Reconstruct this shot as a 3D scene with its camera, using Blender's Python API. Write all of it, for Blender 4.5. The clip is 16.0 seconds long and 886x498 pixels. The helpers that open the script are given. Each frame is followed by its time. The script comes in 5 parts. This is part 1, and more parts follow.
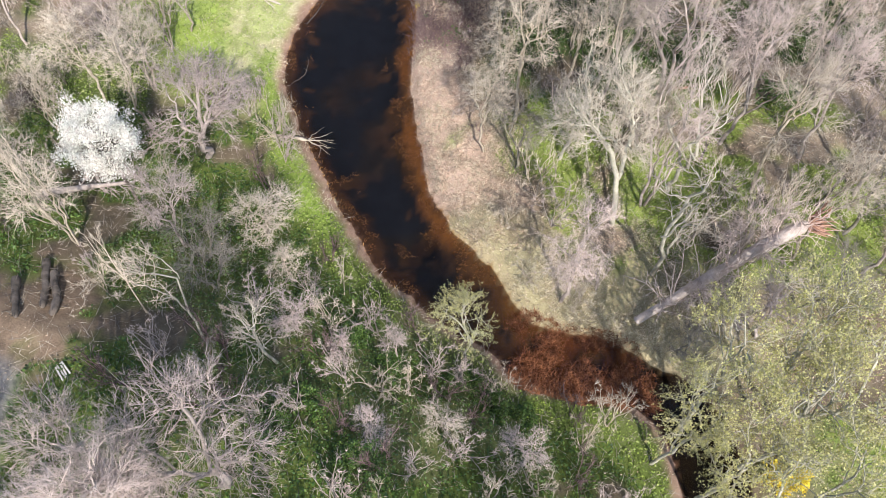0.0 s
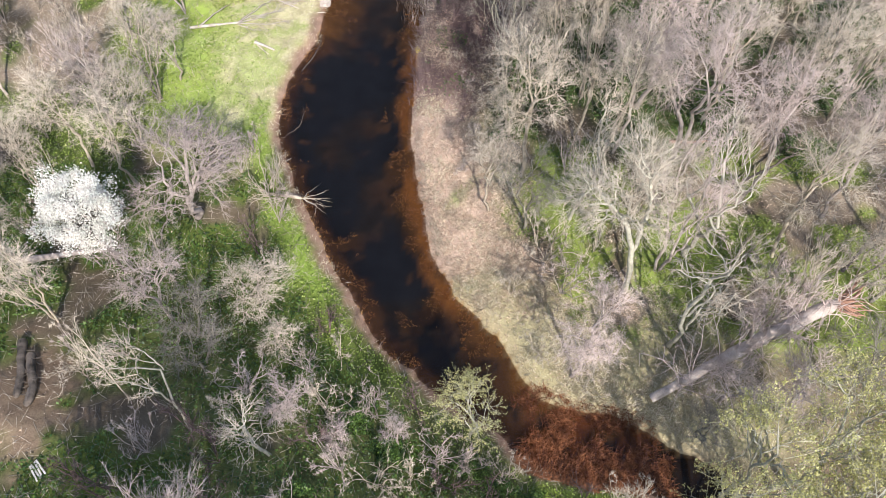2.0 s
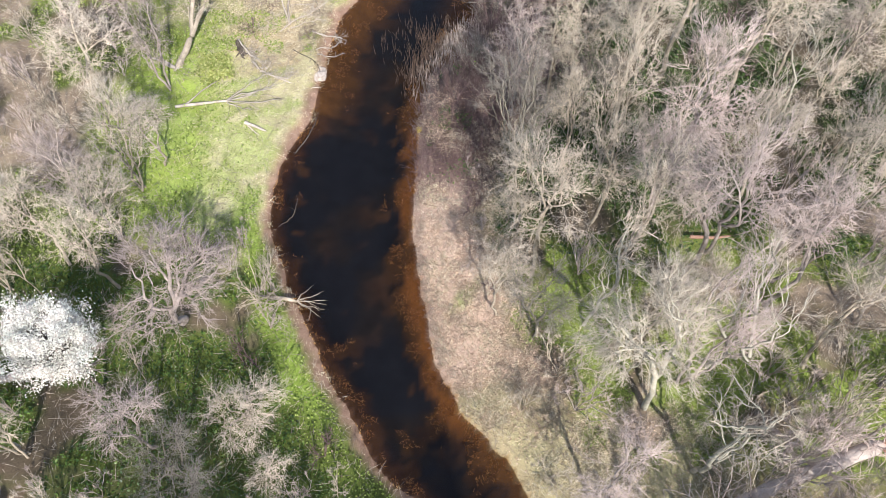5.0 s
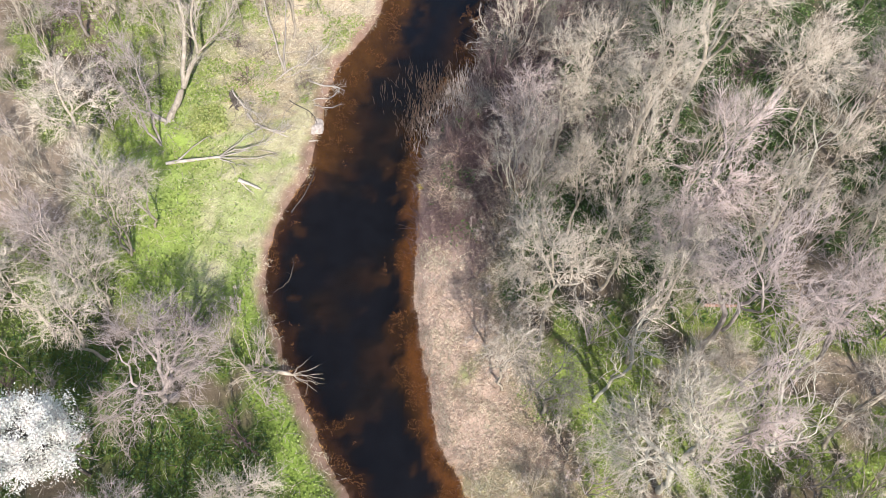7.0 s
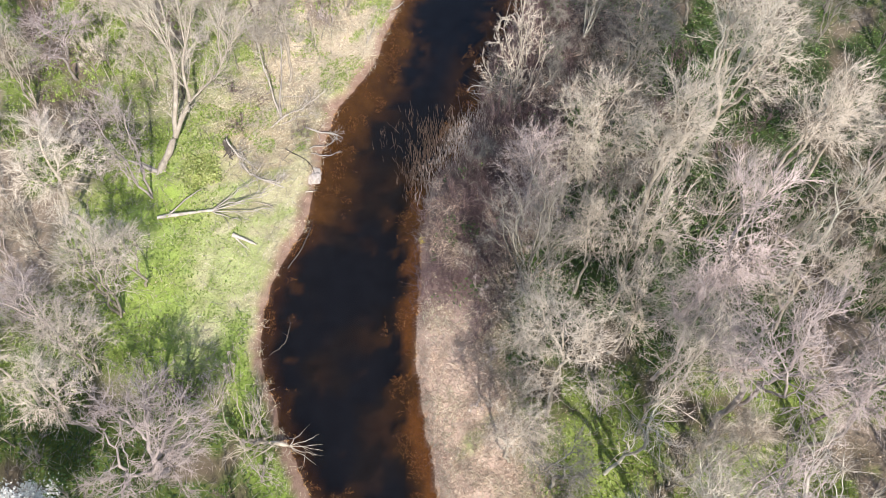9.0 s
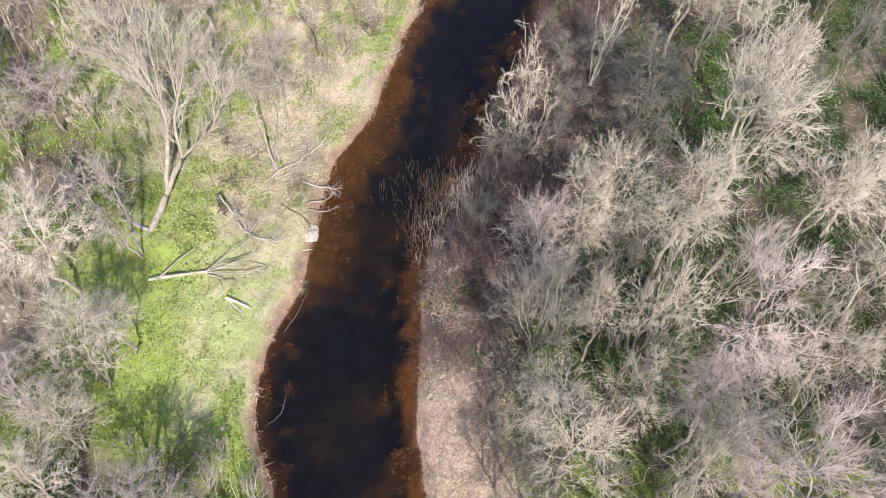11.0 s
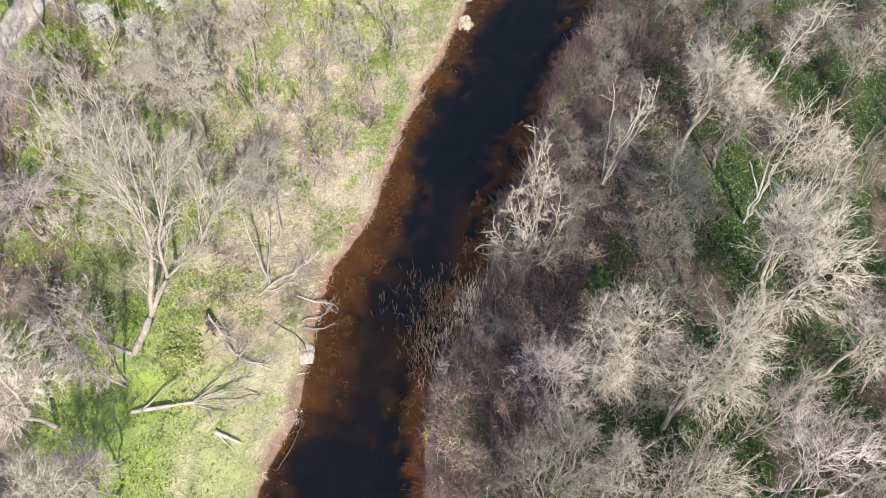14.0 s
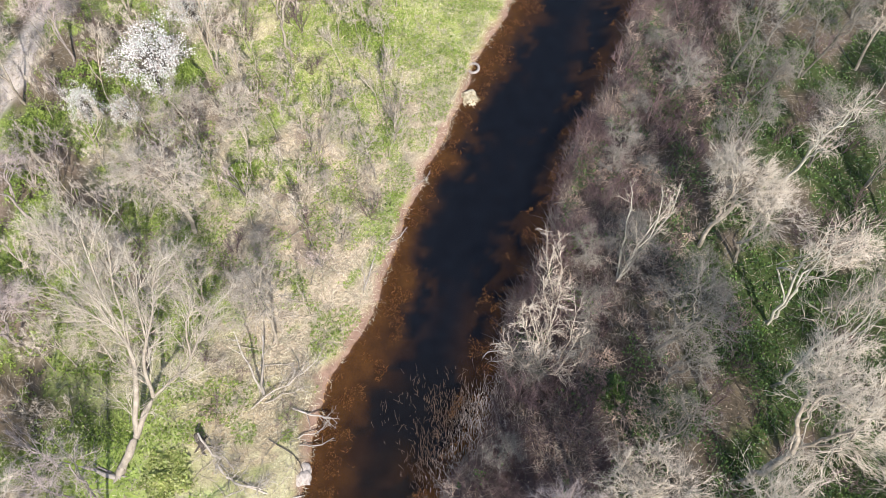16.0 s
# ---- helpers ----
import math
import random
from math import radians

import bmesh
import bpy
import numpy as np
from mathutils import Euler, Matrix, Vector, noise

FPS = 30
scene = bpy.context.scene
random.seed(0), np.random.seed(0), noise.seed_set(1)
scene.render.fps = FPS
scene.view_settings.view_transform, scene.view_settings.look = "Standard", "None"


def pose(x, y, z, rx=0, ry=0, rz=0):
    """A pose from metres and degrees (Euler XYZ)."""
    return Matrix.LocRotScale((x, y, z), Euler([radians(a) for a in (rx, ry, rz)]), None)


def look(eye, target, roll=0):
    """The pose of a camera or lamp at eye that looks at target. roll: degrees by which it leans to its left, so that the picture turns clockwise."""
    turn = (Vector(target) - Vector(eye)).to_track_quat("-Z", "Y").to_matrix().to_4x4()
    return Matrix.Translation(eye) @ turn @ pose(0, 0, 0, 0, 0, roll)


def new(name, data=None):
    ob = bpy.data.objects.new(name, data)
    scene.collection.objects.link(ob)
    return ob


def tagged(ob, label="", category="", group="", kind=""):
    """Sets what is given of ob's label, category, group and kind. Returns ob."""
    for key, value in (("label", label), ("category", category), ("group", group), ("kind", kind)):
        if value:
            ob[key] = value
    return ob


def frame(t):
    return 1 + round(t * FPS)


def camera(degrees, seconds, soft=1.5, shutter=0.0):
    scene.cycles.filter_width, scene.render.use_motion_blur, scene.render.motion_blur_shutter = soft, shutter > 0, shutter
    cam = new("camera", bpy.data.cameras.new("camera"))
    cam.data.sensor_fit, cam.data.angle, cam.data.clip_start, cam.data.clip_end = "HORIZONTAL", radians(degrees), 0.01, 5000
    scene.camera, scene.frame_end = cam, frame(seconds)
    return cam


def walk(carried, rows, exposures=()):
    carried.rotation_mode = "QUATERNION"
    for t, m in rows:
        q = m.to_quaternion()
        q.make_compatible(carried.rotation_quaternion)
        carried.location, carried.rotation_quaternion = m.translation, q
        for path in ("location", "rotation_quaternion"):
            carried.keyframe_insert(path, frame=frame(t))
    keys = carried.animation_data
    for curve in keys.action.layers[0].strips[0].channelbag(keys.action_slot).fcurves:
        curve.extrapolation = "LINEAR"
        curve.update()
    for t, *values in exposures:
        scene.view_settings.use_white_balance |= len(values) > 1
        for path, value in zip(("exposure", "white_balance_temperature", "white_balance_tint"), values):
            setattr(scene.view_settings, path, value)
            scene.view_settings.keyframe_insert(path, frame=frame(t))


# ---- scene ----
# The camera: a small drone that flies level up the stream and looks steeply down.
cam = camera(56.7, 16.0, soft=0.9)
METRES, EYE, TILT, LEAN, TURN = 33.0, 37.1, -61.0, 0.0, 0.0
ROWS = [
    (0.0, 0.0, 0.0, 0.0, -0.0, 0.0, -0.0),
    (0.5, -0.0023, 0.0202, 0.0287, -0.05, -0.01, 0.01),
    (1.0, -0.0042, 0.038, 0.0527, -0.08, 0.01, 0.04),
    (1.5, -0.0055, 0.0577, 0.0792, -0.08, 0.02, 0.07),
    (2.0, -0.0071, 0.0725, 0.0998, -0.12, 0.06, 0.08),
    (2.5, -0.0081, 0.0901, 0.1255, -0.12, 0.05, 0.12),
    (3.0, -0.0095, 0.1068, 0.1506, -0.15, 0.07, 0.14),
    (3.5, -0.0105, 0.1215, 0.1735, -0.15, 0.09, 0.16),
    (4.0, -0.0132, 0.1367, 0.2013, -0.22, 0.11, 0.17),
    (6.5, -0.0232, 0.2056, 0.331, -0.5, 0.0, 0.24),
    (7.0, -0.0248, 0.2196, 0.356, -0.53, -0.01, 0.28),
    (7.5, -0.0253, 0.231, 0.377, -0.53, -0.03, 0.34),
    (8.0, -0.0262, 0.2442, 0.4013, -0.54, -0.05, 0.39),
    (8.5, -0.027, 0.2569, 0.4214, -0.53, -0.07, 0.43),
    (9.0, -0.0292, 0.2697, 0.4438, -0.6, -0.07, 0.45),
    (11.5, -0.0353, 0.3269, 0.5638, -0.8, -0.12, 0.48),
    (12.0, -0.0369, 0.3397, 0.5919, -0.86, -0.16, 0.5),
    (12.5, -0.0386, 0.3523, 0.6191, -0.91, -0.18, 0.52),
    (13.0, -0.0411, 0.3672, 0.6516, -0.98, -0.23, 0.55),
    (13.5, -0.0432, 0.3814, 0.6816, -1.05, -0.26, 0.56),
    (14.0, -0.0444, 0.3995, 0.718, -1.07, -0.31, 0.59),
    (14.5, -0.0458, 0.416, 0.7518, -1.11, -0.34, 0.59),
    (15.0, -0.0479, 0.4371, 0.7931, -1.16, -0.39, 0.59),
    (15.5, -0.0506, 0.4563, 0.8305, -1.23, -0.45, 0.6),
    (16.0, -0.0537, 0.4789, 0.8737, -1.29, -0.48, 0.62),
]
walk(cam, [(t, pose(0, 0, EYE, TILT, LEAN, TURN) @ pose(METRES * x, METRES * y, METRES * z, 90 + pitch, roll, yaw)) for t, x, y, z, yaw, pitch, roll in ROWS],
     exposures=[(0.0, 0.84), (16.0, 0.84)])

# ---- light ----
SUN_HEIGHT = 45.0
SUN_SIDE = 166.0
world = bpy.data.worlds.new("sky")
scene.world = world
world.use_nodes = True
wn = world.node_tree.nodes
sky = wn.new("ShaderNodeTexSky")
sky.sky_type = "NISHITA"
sky.sun_disc = False
sky.sun_elevation = radians(SUN_HEIGHT)
sky.sun_rotation = radians(SUN_SIDE)
wn["Background"].inputs["Strength"].default_value = 0.15
world.node_tree.links.new(sky.outputs["Color"], wn["Background"].inputs["Color"])
sun_data = bpy.data.lights.new("sun", "SUN")
sun_data.energy = 4.3
sun_data.angle = radians(0.55)
sun_data.color = (1.0, 0.965, 0.92)
sun = new("sun", sun_data)
ce, se = math.cos(radians(SUN_HEIGHT)), math.sin(radians(SUN_HEIGHT))
sun.matrix_world = look((60 * ce * math.sin(radians(SUN_SIDE)), 35 + 60 * ce * math.cos(radians(SUN_SIDE)), 60 * se), (0, 35, 0))

rng = np.random.default_rng(11)


# ---- materials ----
def material(name):
    m = bpy.data.materials.new(name)
    m.use_nodes = True
    return m, m.node_tree.nodes, m.node_tree.links, m.node_tree.nodes["Principled BSDF"]


def ramp(nodes, stops):
    r = nodes.new("ShaderNodeValToRGB")
    e = r.color_ramp.elements
    while len(e) < len(stops):
        e.new(0.5)
    for k, (p, c) in enumerate(stops):
        e[k].position, e[k].color = p, (*c, 1)
    return r


def noise_node(nodes, links, scale, detail=4, rough=0.6, space="Object"):
    tc = nodes.new("ShaderNodeTexCoord")
    n = nodes.new("ShaderNodeTexNoise")
    n.inputs["Scale"].default_value, n.inputs["Detail"].default_value, n.inputs["Roughness"].default_value = scale, detail, rough
    links.new(tc.outputs[space], n.inputs["Vector"])
    return n


def mix(nodes, links, a, b, fac, mode="MIX"):
    m = nodes.new("ShaderNodeMix")
    m.data_type, m.blend_type = "RGBA", mode
    for sock, v in ((m.inputs[6], a), (m.inputs[7], b), (m.inputs[0], fac)):
        if isinstance(v, (int, float)):
            sock.default_value = v
        elif isinstance(v, tuple):
            sock.default_value = (*v, 1)
        else:
            links.new(v, sock)
    return m.outputs[2]


def bump(nodes, links, bsdf, height, strength, distance):
    b = nodes.new("ShaderNodeBump")
    b.inputs["Strength"].default_value, b.inputs["Distance"].default_value = strength, distance
    links.new(height, b.inputs["Height"])
    links.new(b.outputs["Normal"], bsdf.inputs["Normal"])


def wood_material(name, dark, light, rough=0.85, scale=3.0, spread=0.3):
    """Bark or dead wood: blotches, fine grain and a little difference from tree to tree."""
    m, n, l, p = material(name)
    big = noise_node(n, l, scale, 5)
    fine = noise_node(n, l, scale * 14, 3)
    c = ramp(n, [(0.3, dark), (0.7, light)])
    l.new(big.outputs["Fac"], c.inputs["Fac"])
    info = n.new("ShaderNodeObjectInfo")
    vary = ramp(n, [(0.0, (1 - spread,) * 3), (1.0, (1 + 0.4 * spread, 1 + 0.35 * spread, 1 + 0.3 * spread))])
    l.new(info.outputs["Random"], vary.inputs["Fac"])
    grain = ramp(n, [(0.3, (0.72, 0.7, 0.68)), (0.7, (1, 1, 1))])
    l.new(fine.outputs["Fac"], grain.inputs["Fac"])
    a = mix(n, l, c.outputs["Color"], vary.outputs["Color"], 1.0, "MULTIPLY")
    a = mix(n, l, a, grain.outputs["Color"], 1.0, "MULTIPLY")
    l.new(a, p.inputs["Base Color"])
    p.inputs["Roughness"].default_value = rough
    p.inputs["Specular IOR Level"].default_value = 0.25
    bump(n, l, p, fine.outputs["Fac"], 0.5, 0.02)
    return m


def leaf_material(name, stops, rough=0.55, through_light=0.35):
    """Small leaves or petals, each piece a little different."""
    m, n, l, p = material(name)
    geo = n.new("ShaderNodeNewGeometry")
    c = ramp(n, stops)
    l.new(geo.outputs["Random Per Island"], c.inputs["Fac"])
    patch = noise_node(n, l, 0.8, 3)
    shade = ramp(n, [(0.35, (0.75, 0.78, 0.7)), (0.65, (1.1, 1.08, 1.0))])
    l.new(patch.outputs["Fac"], shade.inputs["Fac"])
    col = mix(n, l, c.outputs["Color"], shade.outputs["Color"], 1.0, "MULTIPLY")
    l.new(col, p.inputs["Base Color"])
    p.inputs["Roughness"].default_value = rough
    tr = n.new("ShaderNodeBsdfTranslucent")
    l.new(col, tr.inputs["Color"])
    ms = n.new("ShaderNodeMixShader")
    ms.inputs[0].default_value = through_light
    l.new(p.outputs[0], ms.inputs[1])
    l.new(tr.outputs[0], ms.inputs[2])
    l.new(ms.outputs[0], n["Material Output"].inputs["Surface"])
    return m


bark_tan = wood_material("tan_bark", (0.3, 0.25, 0.19), (0.55, 0.48, 0.39))
bark_pink = wood_material("pinkish_grey_bark", (0.33, 0.275, 0.25), (0.58, 0.495, 0.45))
bark_pale = wood_material("pale_lichened_bark", (0.33, 0.32, 0.25), (0.6, 0.56, 0.47))
bark_dark = wood_material("dark_bark", (0.05, 0.042, 0.035), (0.17, 0.14, 0.12))
twig_tan = wood_material("tan_twigs", (0.47, 0.4, 0.32), (0.74, 0.645, 0.53), scale=0.7)
twig_cream = wood_material("cream_twigs", (0.43, 0.37, 0.29), (0.66, 0.58, 0.475), scale=0.7, spread=0.14)
twig_pink = wood_material("pinkish_twigs", (0.45, 0.36, 0.33), (0.7, 0.58, 0.53), scale=0.7)
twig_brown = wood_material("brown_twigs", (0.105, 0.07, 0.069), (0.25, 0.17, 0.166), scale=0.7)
twig_olive = wood_material("olive_twigs", (0.36, 0.34, 0.23), (0.58, 0.55, 0.4), scale=0.7)
dead_wood = wood_material("bleached_dead_wood", (0.31, 0.27, 0.23), (0.58, 0.52, 0.455), scale=2.0)
twig_grey = wood_material("grey_twigs", (0.185, 0.165, 0.14), (0.36, 0.32, 0.275), scale=0.7)
bark_grey = wood_material("grey_bark", (0.14, 0.13, 0.105), (0.32, 0.29, 0.235))
reed_dry = wood_material("dry_reed", (0.28, 0.23, 0.205), (0.6, 0.52, 0.47), scale=2.5)
rust_sedge = wood_material("rusty_dead_sedge", (0.17, 0.06, 0.028), (0.42, 0.18, 0.085), scale=1.5)
rock_mat = wood_material("pale_stone", (0.3, 0.255, 0.225), (0.6, 0.53, 0.475), scale=9.0)
rubber = wood_material("dusty_rubber", (0.2, 0.17, 0.155), (0.4, 0.35, 0.32), scale=8.0)
plank_mat = wood_material("weathered_planks", (0.4, 0.38, 0.36), (0.66, 0.63, 0.6), scale=5.0)
brick_red = wood_material("reddish_rotten_wood", (0.24, 0.13, 0.095), (0.45, 0.27, 0.2), scale=4.0)
bud_leaf = leaf_material("young_yellow_green_leaves", [(0.0, (0.32, 0.3, 0.1)), (0.5, (0.52, 0.49, 0.21)), (1.0, (0.66, 0.61, 0.33))], 0.5, 0.4)
petal = leaf_material("white_petals", [(0.0, (0.66, 0.62, 0.62)), (0.5, (0.82, 0.79, 0.79)), (1.0, (0.88, 0.86, 0.86))], 0.6, 0.3)
wood_herb = leaf_material("dark_ivy_leaves", [(0.0, (0.025, 0.055, 0.012)), (0.5, (0.06, 0.12, 0.022)), (1.0, (0.14, 0.22, 0.045))], 0.45, 0.3)
herb = leaf_material("green_herb_leaves", [(0.0, (0.14, 0.2, 0.035)), (0.5, (0.24, 0.325, 0.06)), (1.0, (0.38, 0.44, 0.13))], 0.5, 0.4)
grass_mat = leaf_material("fresh_grass", [(0.0, (0.2, 0.25, 0.06)), (0.5, (0.33, 0.37, 0.12)), (1.0, (0.48, 0.47, 0.22))], 0.5, 0.35)
litter_mat = leaf_material("dry_leaf_litter", [(0.0, (0.13, 0.075, 0.055)), (0.5, (0.4, 0.28, 0.21)), (1.0, (0.66, 0.53, 0.43))], 0.8, 0.1)
straw_mat = leaf_material("dry_grass", [(0.0, (0.36, 0.29, 0.2)), (0.5, (0.58, 0.495, 0.38)), (1.0, (0.74, 0.66, 0.54))], 0.7, 0.25)
pink_straw = leaf_material("pinkish_dead_grass", [(0.0, (0.36, 0.24, 0.19)), (0.5, (0.62, 0.46, 0.38)), (1.0, (0.8, 0.66, 0.56))], 0.75, 0.3)
weed_mat = leaf_material("orange_water_weed", [(0.0, (0.2, 0.09, 0.03)), (0.5, (0.42, 0.2, 0.06)), (1.0, (0.6, 0.36, 0.14))], 0.6, 0.2)
yellow_mat = leaf_material("yellow_blossom", [(0.0, (0.55, 0.4, 0.03)), (1.0, (0.8, 0.62, 0.06))], 0.6, 0.3)


def ground_material():
    m, n, l, p = material("woodland_soil_and_turf")
    at = n.new("ShaderNodeVertexColor")
    at.layer_name = "soil"
    mid = noise_node(n, l, 1.3, 6, 0.65)
    fine = noise_node(n, l, 14.0, 8, 0.75)
    a = ramp(n, [(0.3, (0.7, 0.68, 0.66)), (0.7, (1.2, 1.2, 1.15))])
    l.new(mid.outputs["Fac"], a.inputs["Fac"])
    b = ramp(n, [(0.3, (0.6, 0.58, 0.56)), (0.7, (1.28, 1.26, 1.22))])
    l.new(fine.outputs["Fac"], b.inputs["Fac"])
    c = mix(n, l, at.outputs["Color"], a.outputs["Color"], 1.0, "MULTIPLY")
    c = mix(n, l, c, b.outputs["Color"], 1.0, "MULTIPLY")
    l.new(c, p.inputs["Base Color"])
    p.inputs["Roughness"].default_value = 0.95
    p.inputs["Specular IOR Level"].default_value = 0.15
    bump(n, l, p, fine.outputs["Fac"], 0.6, 0.05)
    return m


def water_material():
    """Clear, tea-brown water: it mirrors the sky by Fresnel and lets the bed show."""
    m, n, l, p = material("peaty_water")
    n.remove(p)
    tr = n.new("ShaderNodeBsdfTransparent")
    tr.inputs["Color"].default_value = (0.58, 0.52, 0.46, 1)
    gl = n.new("ShaderNodeBsdfGlossy")
    gl.inputs["Roughness"].default_value = 0.04
    fr = n.new("ShaderNodeFresnel")
    fr.inputs["IOR"].default_value = 1.33
    wave = noise_node(n, l, 2.2, 3)
    b = n.new("ShaderNodeBump")
    b.inputs["Strength"].default_value, b.inputs["Distance"].default_value = 0.05, 0.05
    l.new(wave.outputs["Fac"], b.inputs["Height"])
    l.new(b.outputs["Normal"], gl.inputs["Normal"])
    l.new(b.outputs["Normal"], fr.inputs["Normal"])
    ms = n.new("ShaderNodeMixShader")
    l.new(fr.outputs[0], ms.inputs[0])
    l.new(tr.outputs[0], ms.inputs[1])
    l.new(gl.outputs[0], ms.inputs[2])
    l.new(ms.outputs[0], n["Material Output"].inputs["Surface"])
    return m


soil = ground_material()
water_mat = water_material()


# ---- mesh helpers ----
def quick_mesh(name, verts, faces, mat, smooth=False):
    """A mesh from arrays: verts (n, 3), faces a list of (m, k) arrays."""
    me = bpy.data.meshes.new(name)
    verts = np.asarray(verts, dtype=np.float32)
    faces = [np.asarray(f, dtype=np.int32) for f in faces if len(f)]
    me.vertices.add(len(verts))
    me.vertices.foreach_set("co", verts.ravel())
    loops = np.concatenate([f.ravel() for f in faces])
    sizes = np.concatenate([np.full(len(f), f.shape[1], dtype=np.int32) for f in faces])
    starts = np.concatenate([[0], np.cumsum(sizes)[:-1]]).astype(np.int32)
    me.loops.add(len(loops))
    me.loops.foreach_set("vertex_index", loops)
    me.polygons.add(len(sizes))
    me.polygons.foreach_set("loop_start", starts)
    if smooth:
        me.polygons.foreach_set("use_smooth", np.ones(len(sizes), dtype=bool))
    me.update(calc_edges=True)
    me.materials.append(mat)
    return me


def unit(v):
    return v / np.maximum(np.linalg.norm(v, axis=-1, keepdims=True), 1e-9)


def perpendicular(d):
    ref = np.where(np.abs(d[..., 2:3]) < 0.9, np.array([0, 0, 1.0]), np.array([1.0, 0, 0]))
    u = unit(np.cross(d, ref))
    return u, np.cross(d, u)


class Wood:
    """Collects tapering tubes."""

    def __init__(self):
        self.v, self.f4, self.f3, self.n = [], [], [], 0

    def tubes(self, pts, rad, sides):
        """pts (n, k, 3), rad (n, k): tubes that end in a point."""
        n, k = pts.shape[:2]
        u, w = perpendicular(unit(pts[:, -1] - pts[:, 0]))
        a = np.arange(sides) * 2 * np.pi / sides
        ring = np.cos(a)[:, None] * u[:, None, None, :] + np.sin(a)[:, None] * w[:, None, None, :]
        body = pts[:, :-1, None, :] + rad[:, :-1, None, None] * ring
        per = (k - 1) * sides + 1
        v = np.concatenate([body.reshape(n, -1, 3), pts[:, -1:, :]], axis=1)
        base = self.n + np.arange(n)[:, None] * per
        s = np.arange(sides)
        for r in range(k - 2):
            i0, i1 = r * sides + s, r * sides + (s + 1) % sides
            q = np.stack([i0, i1, i1 + sides, i0 + sides], axis=1)
            self.f4.append((base[:, None, :] + q[None]).reshape(-1, 4))
        i0, i1 = (k - 2) * sides + s, (k - 2) * sides + (s + 1) % sides
        t = np.stack([i0, i1, np.full(sides, (k - 1) * sides)], axis=1)
        self.f3.append((base[:, None, :] + t[None]).reshape(-1, 3))
        self.v.append(v.reshape(-1, 3))
        self.n += n * per

    def mesh(self, name, mat):
        faces = [np.concatenate(f) for f in (self.f4, self.f3) if f]
        return quick_mesh(name, np.concatenate(self.v), faces, mat, True)


def grow(g, start, way, length, k, wobble, up):
    """Crooked lines of k points each."""
    pts, d, ds = [start], way, [way]
    step = (length / (k - 1))[:, None]
    for _ in range(k - 1):
        d = unit(d + wobble * g.normal(size=d.shape) + np.array([0, 0, up]))
        pts.append(pts[-1] + d * step)
        ds.append(d)
    return np.stack(pts, 1), np.stack(ds, 1)


def sprout(g, pts, ds, length, rad, many, t0, angle, ratio, thin):
    """Where side shoots leave their parents: start, way, length, radius."""
    n, k = pts.shape[:2]
    i = np.repeat(np.arange(n), many)
    t = t0 + (0.99 - t0) * g.random(n * many)
    x = t * (k - 1)
    j = np.minimum(x.astype(int), k - 2)
    fr = (x - j)[:, None]
    start = pts[i, j] * (1 - fr) + pts[i, j + 1] * fr
    d = ds[i, j + 1]
    u, w = perpendicular(d)
    a = g.random(n * many) * 2 * np.pi
    b = np.radians(angle) * g.uniform(0.6, 1.35, n * many)
    way = unit(np.cos(b)[:, None] * d + np.sin(b)[:, None] * (np.cos(a)[:, None] * u + np.sin(a)[:, None] * w))
    r = np.maximum(rad[i, j] * (1 - fr[:, 0]) + rad[i, j + 1] * fr[:, 0], 0.003) * thin
    return start, way, length[i] * ratio * g.uniform(0.6, 1.25, n * many) * (1.15 - 0.6 * t), r


def taper(r, k, end=0.25):
    return r[:, None] * np.linspace(1, end, k)[None]


